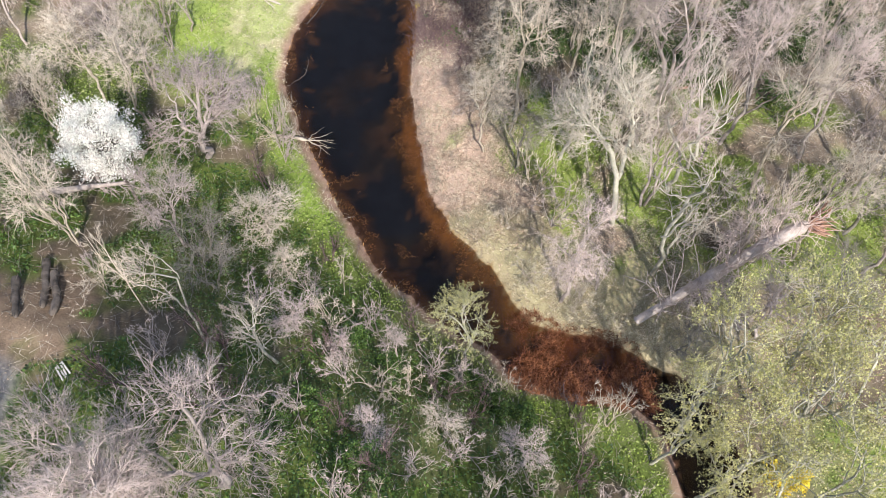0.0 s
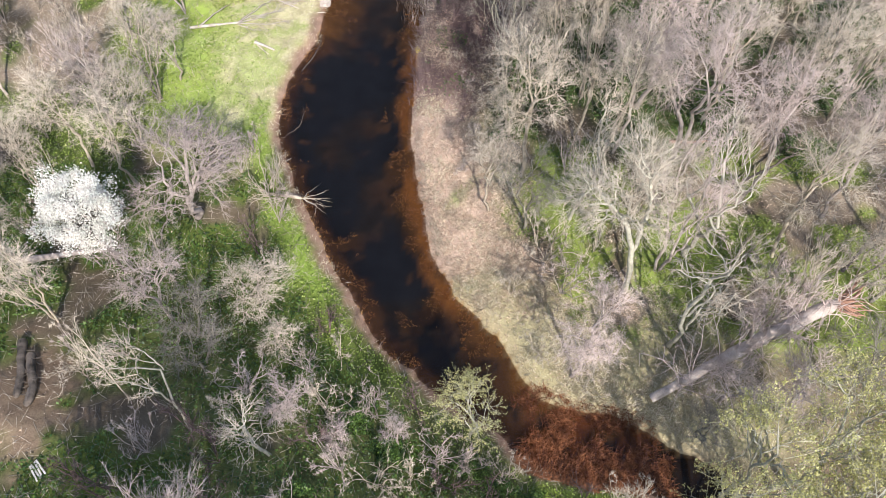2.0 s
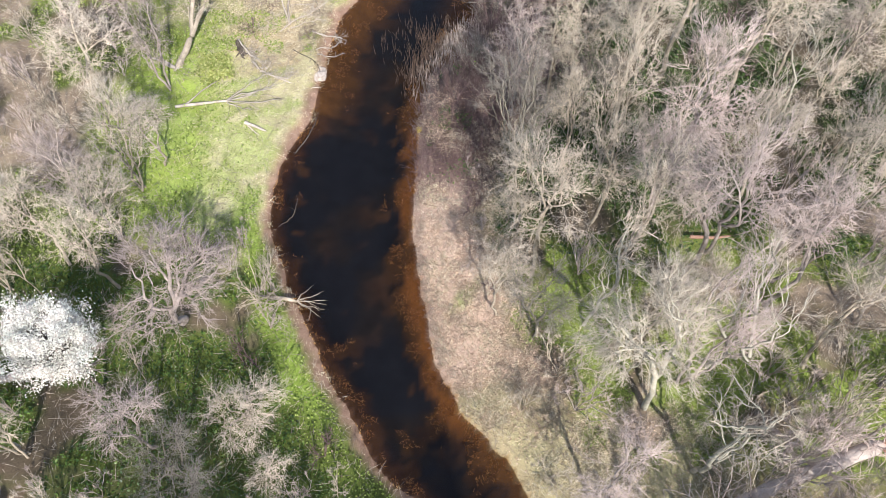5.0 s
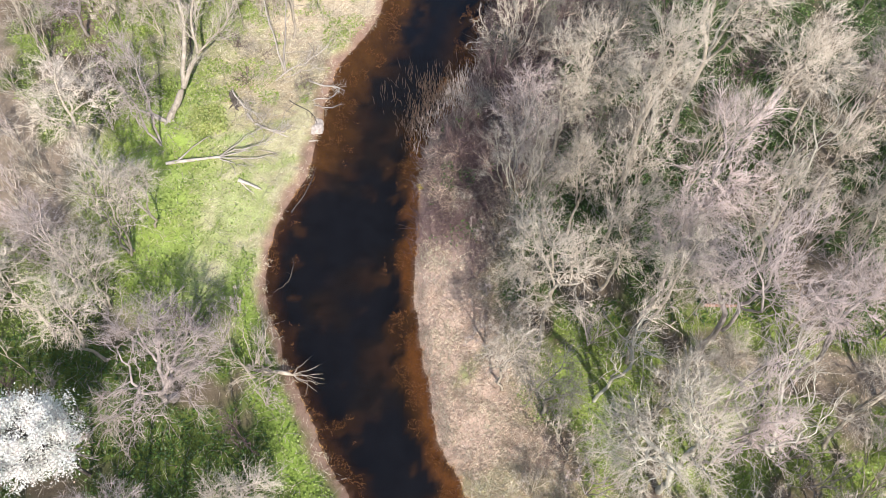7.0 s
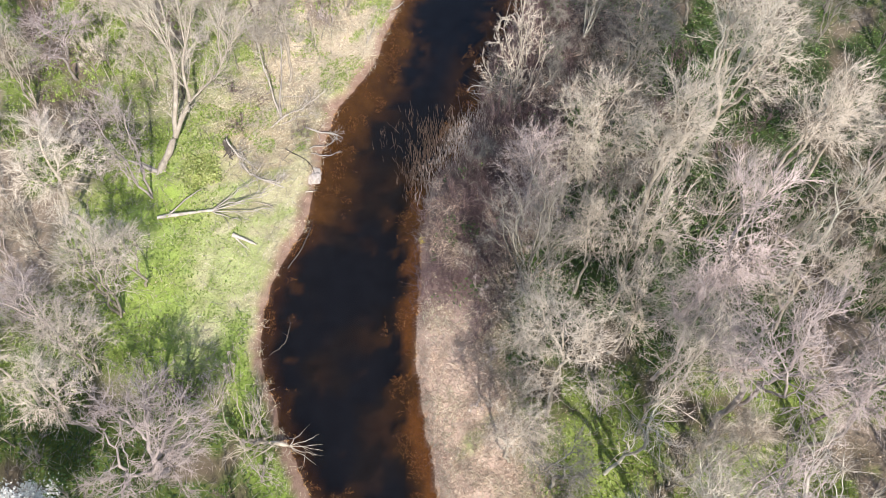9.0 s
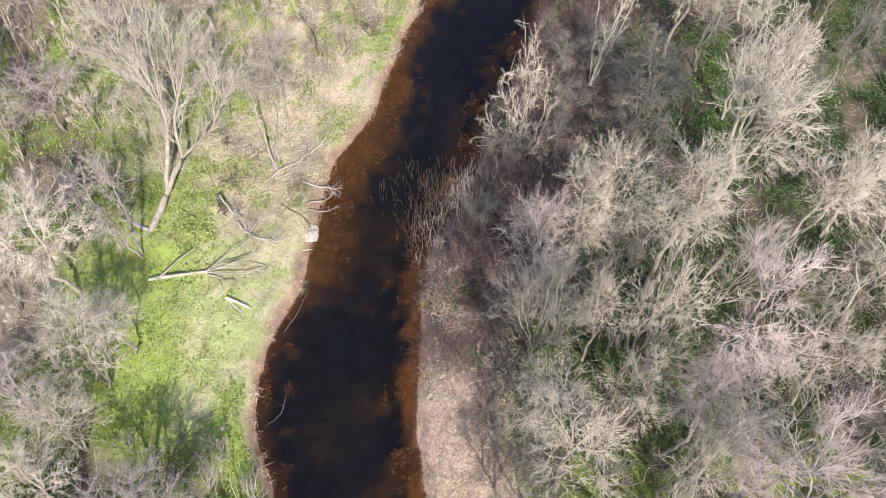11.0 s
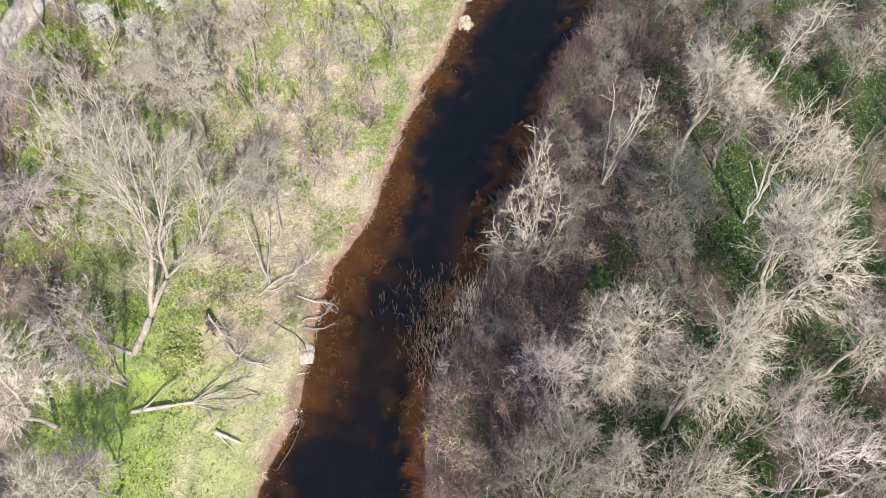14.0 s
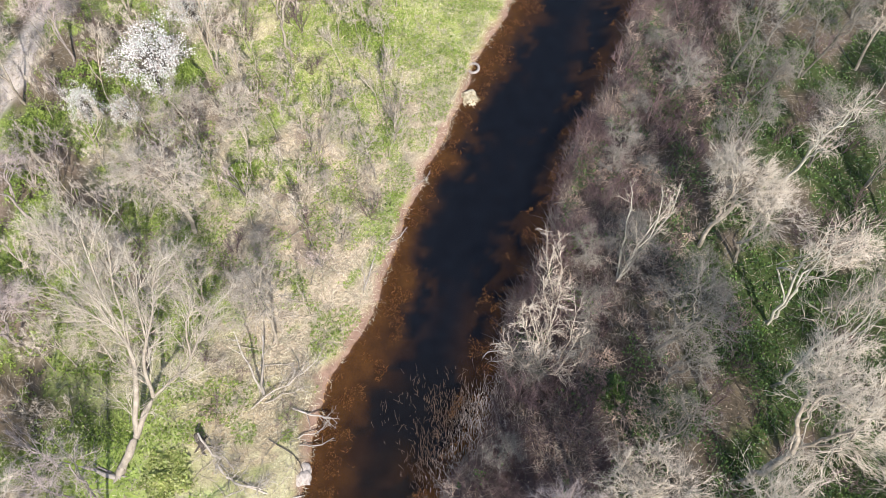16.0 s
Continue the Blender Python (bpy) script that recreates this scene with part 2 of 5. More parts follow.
def tree_meshes(name, seed, height=12, radius=2.4, fork=0.4, limbs=7, branches=6, twigs=7, sprays=9, thick=0.1, lean=(0, 0), wood=None, fine=None, leaf=None, leaves=0, leaf_size=0.05, stems=1, wobble=0.2, angle=52, up=0.06, splay=0.4, spray=0.0064):
    """Meshes of one leafless or budding tree: trunk with limbs, crown of twigs, and foliage where it has any."""
    g = np.random.default_rng(seed)
    main, crown = Wood(), Wood()
    way = unit(np.array([[lean[0], lean[1], 1.0]]) + 0.05 * g.normal(size=(stems, 3)) + (stems > 1) * np.concatenate([splay * g.normal(size=(stems, 2)), np.zeros((stems, 1))], 1))
    L0 = np.full(stems, height * (fork + 0.2)) * g.uniform(0.85, 1.1, stems)
    p0, d0 = grow(g, np.zeros((stems, 3)), way, L0, 9, 0.09, 0.03)
    r0 = taper(np.full(stems, thick), 9, 0.3)
    r0[:, 0] *= 1.6
    s, w, ln, r = sprout(g, p0, d0, np.full(stems, height * 0.5), r0, limbs, fork / (fork + 0.2), angle, 1.0, 0.75)
    p1, d1 = grow(g, s, w, ln, 7, wobble, up)
    r1 = taper(np.maximum(r, 0.03), 7, 0.35)
    s, w, ln, r = sprout(g, p1, d1, ln, r1, branches, 0.15, 46, 0.5, 0.6)
    p2, d2 = grow(g, s, w, ln, 5, wobble * 1.2, up)
    r2 = taper(np.maximum(r, 0.0145), 5, 0.45)
    s, w, ln, r = sprout(g, p2, d2, ln, r2, twigs, 0.1, 44, 0.58, 0.65)
    p3, d3 = grow(g, s, w, ln, 3, 0.14, up)
    r3 = taper(np.maximum(r, 0.0085), 3, 0.6)
    s, w, ln, r = sprout(g, p3, d3, ln, r3, sprays, 0.05, 38, 0.68, 0.8)
    p4, d4 = grow(g, s, w, np.maximum(ln, 0.2), 2, 0.15, up)
    # fit the crown to its radius and height, leaving the foot where it is
    tips = p4[:, 1]
    mid = tips[:, :2].mean(0)
    reach = np.quantile(np.hypot(*(tips[:, :2] - mid).T), 0.93)
    zs = height / np.quantile(tips[:, 2], 0.985)

    def fit(p):
        q = p.copy()
        t = np.clip(p[..., 2:3] * zs / height, 0, 1)
        axis_xy = mid * t
        q[..., :2] = axis_xy + (p[..., :2] - axis_xy) * (radius / reach)
        q[..., 2] *= zs
        return q

    for pts, rad, sides in ((p0, r0, 4 if stems > 3 else 7), (p1, r1, 3 if stems > 3 else 5), (p2, r2, 3)):
        main.tubes(fit(pts), rad, sides)
    crown.tubes(fit(p3), r3, 3)
    p4 = fit(p4)
    crown.tubes(p4, np.full((len(p4), 2), spray), 3)
    out = [main.mesh(name + "_trunk", wood), crown.mesh(name + "_crown", fine)]
    if leaves:
        k = g.integers(0, len(p4), leaves)
        t = g.random(leaves)[:, None] * 1.1
        c = p4[k, 0] * (1 - t) + p4[k, 1] * t + 0.03 * g.normal(size=(leaves, 3))
        out.append(scatter_leaves(name + "_leaves", g, c, leaf_size, leaf))
    return out


def resample(p, k):
    """A line of k points along the line p."""
    seg = np.linalg.norm(np.diff(p, axis=0), axis=1)
    t = np.concatenate([[0], np.cumsum(seg)])
    q = np.linspace(0, t[-1], k)
    return np.stack([np.interp(q, t, p[:, i]) for i in range(3)], 1)


def crown_tree(name, seed, height=12.0, radius=2.4, low=0.4, tips=200, lobes=9, twigs=8, sprays=4, tip=0.011, spray=0.0062, twig_long=0.75, crook=0.1, stems=1, flat=0.0, bow=0.0, wood=None, fine=None, leaf=None, leaves=0, leaf_size=0.05, thick=1.0):
    """A tree whose limbs fork again and again towards the ends of a lobed, rounded crown, with fine twigs on them."""
    g = np.random.default_rng(seed)
    depth = height * (1 - low) / 2
    axes = np.array([radius, radius, depth])
    mid = np.array([0, 0, height - depth])
    way = g.normal(size=(lobes, 3))
    way[:, 2] = way[:, 2] * (1 - flat) + 0.35 + 0.3 * flat
    way = unit(way)
    pick = g.integers(0, lobes, tips)
    pts = way[pick] * g.uniform(0.5, 0.72, lobes)[pick][:, None] + 0.21 * g.normal(size=(tips, 3))
    far = np.linalg.norm(pts, axis=1, keepdims=True)
    pts = mid + pts / np.maximum(far, 1e-6) * np.minimum(far, 1.02) * axes
    fork = np.array([0.1 * radius * g.normal(), 0.1 * radius * g.normal(), height * (low * 0.72)])
    lines, ends = [], []
    work = []
    if stems == 1:
        knee = fork * 0.5 + np.array([0.05, 0.05, 0]) * radius * g.normal(size=3)
        work.append(([np.zeros(3), knee], fork, np.arange(tips), [tips * 1.7, tips * 1.1]))
    else:
        around = np.argsort(np.arctan2(pts[:, 1], pts[:, 0]))
        for part_of in np.array_split(around, stems):
            c = pts[part_of].mean(0)
            foot = np.array([*(0.05 * radius * g.normal(size=2)), 0.0])
            start = foot + (c - foot) * 0.32 + 0.05 * radius * g.normal(size=3)
            work.append(([foot], start, part_of, [len(part_of) * 1.6]))
    while work:
        path, pos, idx, load = work.pop()
        while True:
            path.append(pos)
            load.append(len(idx))
            if len(idx) == 1:
                break
            P = pts[idx]
            rel = P - P.mean(0)
            axis_dir = np.linalg.eigh(rel.T @ rel)[1][:, 2]
            order = np.argsort(rel @ axis_dir)
            cut = int(np.clip(round(len(idx) * g.uniform(0.3, 0.7)), 1, len(idx) - 1))
            halves = [idx[order[:cut]], idx[order[cut:]]]
            halves.sort(key=len)
            nxt = []
            for h in halves:
                c = pts[h].mean(0)
                f = 1.0 if len(h) == 1 else g.uniform(0.34, 0.5)
                step = (c - pos) * f
                q = pos + step + crook * np.linalg.norm(step) * g.normal(size=3)
                if bow and len(h) > 1:
                    q[2] -= bow * np.linalg.norm(step[:2])
                nxt.append(q)
            work.append(([pos], nxt[0], halves[0], [len(halves[0])]))
            pos, idx = nxt[1], halves[1]
        lines.append((np.array(path), np.array(load, float)))
        ends.append((path[-2], path[-1]))
    main, crown = Wood(), Wood()
    groups = {}
    for p, n in lines:
        k = int(np.clip(2 * len(p) - 1, 4, 12))
        q = resample(p, k)
        bend = np.concatenate([[0], np.ones(k - 2), [0.4]])[:, None]
        q = q + bend * 0.022 * g.normal(size=(k, 3)) * np.linalg.norm(p[-1] - p[0]) ** 0.5
        seg = np.concatenate([[0], np.cumsum(np.linalg.norm(np.diff(p, axis=0), axis=1))])
        m = np.interp(np.linspace(0, seg[-1], k), seg, n)
        groups.setdefault((k, 7 if n[0] > 60 else 5 if n[0] > 12 else 3, n[0] > 2), []).append((q, thick * tip * m ** 0.44))
    for (k, sides, big), items in sorted(groups.items()):
        (main if big else crown).tubes(np.stack([i[0] for i in items]), np.stack([i[1] for i in items]), sides)
    a, b = np.array([e[0] for e in ends]), np.array([e[1] for e in ends])
    n = len(a) * twigs
    t = g.uniform(0.0, 1.0, (n, 1))
    ra, rb = np.repeat(a, twigs, 0), np.repeat(b, twigs, 0)
    s = ra + (rb - ra) * t
    out = unit((s - mid) / axes)
    d = unit(0.7 * unit(rb - ra) + 0.55 * out + 0.5 * g.normal(size=(n, 3)) + np.array([0, 0, 0.15]))
    ln = twig_long * g.uniform(0.45, 1.2, n)
    p3, d3 = grow(g, s, d, ln, 3, 0.16, 0.04)
    crown.tubes(p3[:, ::2], np.full((n, 2), tip * 0.8), 3)
    s, w, l4, r = sprout(g, p3, d3, ln, np.full((n, 3), tip), sprays, 0.1, 36, 0.62, 1.0)
    p4, d4 = grow(g, s, w, np.maximum(l4, 0.15), 2, 0.12, 0.05)
    crown.tubes(p4, np.full((len(p4), 2), spray), 3)
    res = [main.mesh(name + "_trunk", wood), crown.mesh(name + "_crown", fine)]
    if leaves:
        k = g.integers(0, len(p4), leaves)
        t = g.random(leaves)[:, None] * 1.1
        c = p4[k, 0] * (1 - t) + p4[k, 1] * t + 0.03 * g.normal(size=(leaves, 3))
        res.append(scatter_leaves(name + "_leaves", g, c, leaf_size, leaf))
    return res


def blossom_meshes(name, seed, height=8, radius=1.9, depth=2.1, clumps=150, petals=130, size=0.066):
    """A small tree with a round, ragged crown of blossom clumps, each at the end of its own branch."""
    g = np.random.default_rng(seed)
    main = Wood()
    p0, d0 = grow(g, np.zeros((1, 3)), np.array([[0.05, 0.02, 1.0]]), np.array([height - depth]), 8, 0.06, 0.05)
    main.tubes(p0, taper(np.array([0.1]), 8, 0.5), 7)
    way = unit(g.normal(size=(clumps, 3)))
    c = way * g.uniform(0.35, 1.0, (clumps, 1)) ** 0.6 * np.array([radius, radius, depth]) * (1 + 0.18 * g.normal(size=(clumps, 1))) + np.array([*p0[0, -1, :2], height - depth])
    t = np.linspace(0, 1, 5)[None, :, None]
    start = p0[0, g.integers(4, 8, clumps)][:, None, :]
    lines = start + (c[:, None, :] - start) * t + 0.06 * g.normal(size=(clumps, 5, 3)) * np.sin(np.pi * t)
    main.tubes(lines, taper(np.full(clumps, 0.026), 5, 0.4), 4)
    s = np.repeat(c, petals, 0) + 0.2 * g.normal(size=(clumps * petals, 3)) * np.array([1, 1, 0.8])
    keep = g.random(len(s)) < np.repeat(g.uniform(0.35, 1, clumps), petals)
    crown = Wood()
    q, e = grow(g, np.repeat(c, 14, 0), unit(np.repeat(way, 14, 0) + 0.9 * g.normal(size=(clumps * 14, 3))), g.uniform(0.2, 0.5, clumps * 14), 2, 0.1, 0.0)
    crown.tubes(q, np.full((len(q), 2), 0.007), 3)
    return [main.mesh(name + "_trunk", bark_dark), crown.mesh(name + "_twigs", twig_pink), scatter_leaves(name + "_petals", g, s[keep], size, petal)]


def scatter_leaves(name, g, c, size, mat, tilt=1.0, long=1.5):
    """Small folded leaves of two triangles each at the places c."""
    n = len(c)
    z = unit(np.concatenate([tilt * g.normal(size=(n, 2)), np.abs(g.normal(size=(n, 1))) + 0.25], 1))
    u, w = perpendicular(z)
    a = (g.random(n) * 2 * np.pi)[:, None]
    x, y = np.cos(a) * u + np.sin(a) * w, -np.sin(a) * u + np.cos(a) * w
    s = (np.asarray(size) * g.uniform(0.6, 1.4, n))[:, None]
    v = np.stack([c - x * s * long * 0.5, c + y * s * 0.5 + z * s * 0.12, c + x * s * long * 0.5, c - y * s * 0.5 + z * s * 0.12], 1)
    b = np.arange(n)[:, None] * 4
    f = np.concatenate([b + np.array([0, 1, 2]), b + np.array([0, 2, 3])])
    return quick_mesh(name, v.reshape(-1, 3), [f], mat)


def blades(name, g, c, length, width, mat, lie=0.6):
    """Grass blades or stalks, thin bent three-sided slips, at the places c."""
    n = len(c)
    d = unit(np.concatenate([lie * g.normal(size=(n, 2)), np.ones((n, 1))], 1))
    u, w = perpendicular(d)
    ln = (length * g.uniform(0.5, 1.4, n))[:, None]
    top = c + d * ln
    top[:, 2] -= 0.15 * ln[:, 0]
    v = np.stack([c - u * width * 0.5, c + u * width * 0.5, c + w * width * 0.6, top], 1)
    b = np.arange(n)[:, None] * 4
    f = np.concatenate([b + np.array([0, 1, 3]), b + np.array([1, 2, 3])])
    return quick_mesh(name, v.reshape(-1, 3), [f], mat)


# ---- the lie of the land ----
# Stations of the stream: x, y of its middle and half its width.
STATIONS = [(6, -60, 1.9), (11, -8, 1.8), (12.2, 3, 1.7), (12.0, 8, 1.6), (11.2, 11.2, 1.5), (9.6, 13.0, 1.5), (7.4, 13.9, 1.6), (5.2, 14.4, 1.6), (3.1, 15.7, 1.35),
            (1.1, 17.7, 1.75), (-1.8, 21.0, 2.25), (-3.2, 24, 2.4), (-4.2, 27, 2.85), (-5.1, 30, 3.25), (-5.5, 32.5, 3.5), (-5.3, 35, 3.4), (-4.65, 38, 2.95),
            (-3.95, 42, 3.1), (-3.1, 44, 3.5), (-1.95, 46, 3.75), (-0.6, 50, 3.2), (0.7, 54, 3.55), (2.2, 58, 3.4), (3.7, 62, 3.4), (5.8, 66, 3.8), (7.7, 70.6, 3.6), (11, 77, 3.6), (18, 90, 3.8), (60, 160, 4.0)]


def stream_line():
    s = np.array(STATIONS, dtype=float)
    out = []
    for i in range(len(s) - 1):
        p = [s[max(i - 1, 0)], s[i], s[i + 1], s[min(i + 2, len(s) - 1)]]
        for t in np.arange(0, 1, 0.1):
            out.append(0.5 * (2 * p[1] + (p[2] - p[0]) * t + (2 * p[0] - 5 * p[1] + 4 * p[2] - p[3]) * t ** 2 + (3 * p[1] - p[0] - 3 * p[2] + p[3]) * t ** 3))
    return np.array(out)


LINE = stream_line()


def waves(x, y, scale, seed=0):
    """Uneven numbers about 0 (seldom past -1 and 1), of that wavelength and with finer detail on it."""
    out, size = 0.0, 1.0
    for k in range(3):
        u, v = x / scale * 2 ** k + 17.3 * seed, y / scale * 2 ** k - 9.1 * seed
        i, j = np.floor(u), np.floor(v)
        fu, fv = u - i, v - j
        fu, fv = fu * fu * (3 - 2 * fu), fv * fv * (3 - 2 * fv)

        def h(a, b):
            q = np.sin(a * 127.1 + b * 311.7 + seed * 74.7 + k * 19.3) * 43758.5453
            return q - np.floor(q)

        n = (h(i, j) * (1 - fu) + h(i + 1, j) * fu) * (1 - fv) + (h(i, j + 1) * (1 - fu) + h(i + 1, j + 1) * fu) * fv
        out = out + (n - 0.5) * size
        size *= 0.55
    return out * 2.3


def to_stream(x, y):
    """Metres from the edge of the smooth stream (in it: minus) and the side, by the nearest station."""
    best, side = np.full(len(x), 1e9), np.ones(len(x))
    tx, ty = np.gradient(LINE[:, 0]), np.gradient(LINE[:, 1])
    for i in range(0, len(x), 4000):
        dx, dy = x[i:i + 4000, None] - LINE[None, :, 0], y[i:i + 4000, None] - LINE[None, :, 1]
        dist = np.hypot(dx, dy) - LINE[None, :, 2]
        k = dist.argmin(1)
        r = np.arange(len(k))
        best[i:i + 4000] = dist[r, k]
        side[i:i + 4000] = np.sign(ty[k] * dx[r, k] - tx[k] * dy[r, k])
    return best, side


# A chart of the distances, a quarter of a metre apart, read between its points.
CELL, X0, Y0, NX, NY = 0.25, -31.0, -10.0, 249, 361
CHART = [m.reshape(NY, NX) for m in to_stream(*[m.ravel() for m in np.meshgrid(X0 + CELL * np.arange(NX), Y0 + CELL * np.arange(NY))])]


def shore(x, y):
    """Metres from the water's edge (in the stream: minus), and the side: 1 on the right bank, -1 on the left."""
    x, y = np.asarray(x, float), np.asarray(y, float)
    shape = x.shape
    x, y = x.ravel(), y.ravel()
    u, v = (x - X0) / CELL, (y - Y0) / CELL
    inside = (u >= 0) & (v >= 0) & (u < NX - 1) & (v < NY - 1)
    i, j = np.where(inside, u, 0).astype(int), np.where(inside, v, 0).astype(int)
    fu, fv = u - i, v - j
    d = CHART[0]
    best = (d[j, i] * (1 - fu) + d[j, i + 1] * fu) * (1 - fv) + (d[j + 1, i] * (1 - fu) + d[j + 1, i + 1] * fu) * fv
    side = CHART[1][j, i].copy()
    if not inside.all():
        best[~inside], side[~inside] = to_stream(x[~inside], y[~inside])
    best = best + 0.07 * waves(x, y, 0.8, 3) + 0.24 * waves(x, y, 3.4, 4)
    return best.reshape(shape), side.reshape(shape)


def smooth(a, b, x):
    t = np.clip((x - a) / (b - a), 0, 1)
    return t * t * (3 - 2 * t)


def land(x, y):
    """The height of the ground."""
    x, y = np.asarray(x, float), np.asarray(y, float)
    d, side = shore(x, y)
    bed = -0.75 * smooth(0.0, 2.0, -d) - 0.06
    bank = 0.38 * smooth(0, 0.7, d) + 0.35 * smooth(0.7, 9, d) + smooth(0.5, 3, d) * (0.07 * waves(x, y, 1.7, 1) + 0.14 * waves(x, y, 6, 2))
    toe = np.where(x < -2, 17.3 - 0.45 * (x + 2), 17.3 - 0.85 * (x + 2))
    slope = np.clip(0.5 * (toe - y), 0, 5.2)
    slope = slope * smooth(0.2, 1.6, d) * (side < 0)
    return np.where(d < 0, bed, bank + slope)


# Open green spots in the wood: x, y and half their extent.
CLEARINGS = [(11.3, 23.2, 1.9, 2.2), (12.3, 25.4, 1.8, 1.3), (9.7, 32.4, 1.0, 1.2), (8.9, 39.2, 1.0, 1.2), (15.7, 50.7, 2.0, 2.6), (7.3, 45.2, 1.2, 1.4), (20.3, 45.8, 2.0, 3.0)]


def soil_and_shade_colour(x, y):
    """What the ground is made of, with tree shade, water depth and mirrored sky put into some colours: turf, straw,
    leaf litter, mud, the bed of the stream, the gravel track.
    """
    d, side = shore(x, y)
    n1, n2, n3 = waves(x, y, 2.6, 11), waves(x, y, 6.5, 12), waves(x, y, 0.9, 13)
    col = np.zeros(x.shape + (3,))

    def put(rgb, w):
        nonlocal col
        w = np.clip(w, 0, 1)[..., None]
        col = col * (1 - w) + np.array(rgb) * w

    left, right = side < 0, side > 0
    put((0.12, 0.095, 0.068), np.ones_like(x))
    put((0.09, 0.12, 0.03), smooth(-0.35, 0.3, n1 + 0.5 * n2 + 0.85 * left * smooth(34, 26, y)))
    put((0.19, 0.235, 0.06), right * smooth(-0.5, 0.2, n1 + 0.4 * n3) * smooth(32, 29, y) * smooth(3, 5, d))
    put((0.14, 0.105, 0.08), right * smooth(20, 18, y + n1) * smooth(8.5, 10, x) * smooth(11, 13, y) * 0.85)
    put((0.2, 0.14, 0.11), left * smooth(1.2, 0.7, np.hypot((x + 17.2) / 2.4, (y - 14.6) / 3.0) + 0.3 * n3) * 0.9)
    put((0.24, 0.19, 0.15), smooth(0.45, 1.0, n2 - 0.6 * n1) * np.where(right & (y > 38), 0.2, np.where(left & (y < 34), 0.15, np.where(y < 20, 0.4, 1.0))))
    # Tree shade put into the soil colour of the upper right bank.
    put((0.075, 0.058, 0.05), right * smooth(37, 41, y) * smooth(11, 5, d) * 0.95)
    # Dark ivy floor, its green deepened further for tree shade between the crowns.
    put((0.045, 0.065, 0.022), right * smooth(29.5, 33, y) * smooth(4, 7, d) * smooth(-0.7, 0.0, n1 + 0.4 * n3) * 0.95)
    for a, b, p, q in CLEARINGS[:2]:
        put((0.2, 0.26, 0.06), right * smooth(1.5, 0.9, np.hypot((x - a) / p, (y - b) / q) + 0.2 * n3) * 0.9)
    put((0.34, 0.29, 0.19), right * smooth(23.5, 20.5, y) * smooth(12, 15, y) * smooth(8, 4, d) * smooth(0.0, 0.5, n3 + n1) * 0.7)
    meadow = smooth(1.15, 0.7, np.hypot((x + 12) / 7, (y - 38) / 8.5) + 0.15 * n1)
    put((0.25, 0.325, 0.075), left * meadow)
    put((0.45, 0.41, 0.27), left * meadow * smooth(-14.6, -10.6, x + 1.6 * n1) * 0.9)
    put((0.24, 0.31, 0.09), left * meadow * smooth(0.1, 0.6, n1 + n3) * 0.6)
    put((0.36, 0.28, 0.2), left * smooth(1.2, 0.6, np.hypot((x + 9.4) / 4.2, (y - 44.2) / 3.6) + 0.2 * n3) * smooth(-0.35, 0.25, n3 + 0.6 * n1) * 0.85)
    put((0.54, 0.45, 0.36), left * smooth(44, 49, y + n1) * smooth(-23, -11, x + 1.5 * n1) * 0.9)
    put((0.25, 0.31, 0.09), left * smooth(44, 49, y) * smooth(0.0, 0.45, n1 + 0.4 * n3) * 0.85)
    put((0.17, 0.13, 0.10), left * smooth(46, 50, y) * smooth(0.25, 0.7, -n1 + 0.4 * n3) * smooth(2.0, 4.0, d) * 0.75)
    put((0.33, 0.38, 0.12), left * smooth(61, 66, y + n1) * smooth(-14, -8, x))
    put((0.46, 0.34, 0.28), right * smooth(5.0, 3.0, d + 0.6 * n1) * smooth(21.5, 24, y) * smooth(39, 36, y))
    # Purple-brown brush soil, darkened here for the shade trees throw on it.
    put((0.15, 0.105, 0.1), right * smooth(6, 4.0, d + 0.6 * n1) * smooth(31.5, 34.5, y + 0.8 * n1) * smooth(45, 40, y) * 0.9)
    put((0.37, 0.33, 0.2), right * smooth(5.0, 2.5, d + 0.5 * n1) * smooth(23.5, 20.5, y) * smooth(12, 15, y))
    put((0.25, 0.29, 0.11), 0.8 * right * smooth(1.0, 0.3, np.hypot((0.6 * (x - 0.7) + 0.8 * (y - 27.3)) / 2.0, (0.8 * (x - 0.7) - 0.6 * (y - 27.3)) / 0.55) + 0.35 * n3))
    put((0.19, 0.27, 0.055), left * smooth(0.5, 0.8, d) * smooth(2.4, 1.5, d + 0.3 * n3) * smooth(20, 23, y) * smooth(35, 32, y) * 0.9)
    put((0.25, 0.165, 0.13), (d > -0.1) * smooth(0.75, 0.25, d + 0.12 * n3) * np.where(left, 1.0, 0.3))
    put((0.5, 0.44, 0.41), left * smooth(1.3, 0.8, np.abs((x + 24.6) - 0.3 * (y - 66)) + 0.1 * n1) * smooth(58, 61, y))
    put((0.27, 0.25, 0.245), left * smooth(12.4, 11.4, y + 0.35 * (x + 17) + 0.2 * n1) * smooth(6.0, 7.0, y + 0.35 * (x + 17) + 0.2 * n1) * smooth(-16.6, -17.6, x))
    shelf = np.where(right, 1.15, np.where(y > 38, 1.7, 0.6))
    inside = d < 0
    # Water depth put into the bed colour as near-black, mirrored sky as blue.
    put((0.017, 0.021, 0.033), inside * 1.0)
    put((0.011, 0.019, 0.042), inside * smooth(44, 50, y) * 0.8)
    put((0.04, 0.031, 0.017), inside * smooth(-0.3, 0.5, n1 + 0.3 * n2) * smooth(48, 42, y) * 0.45)
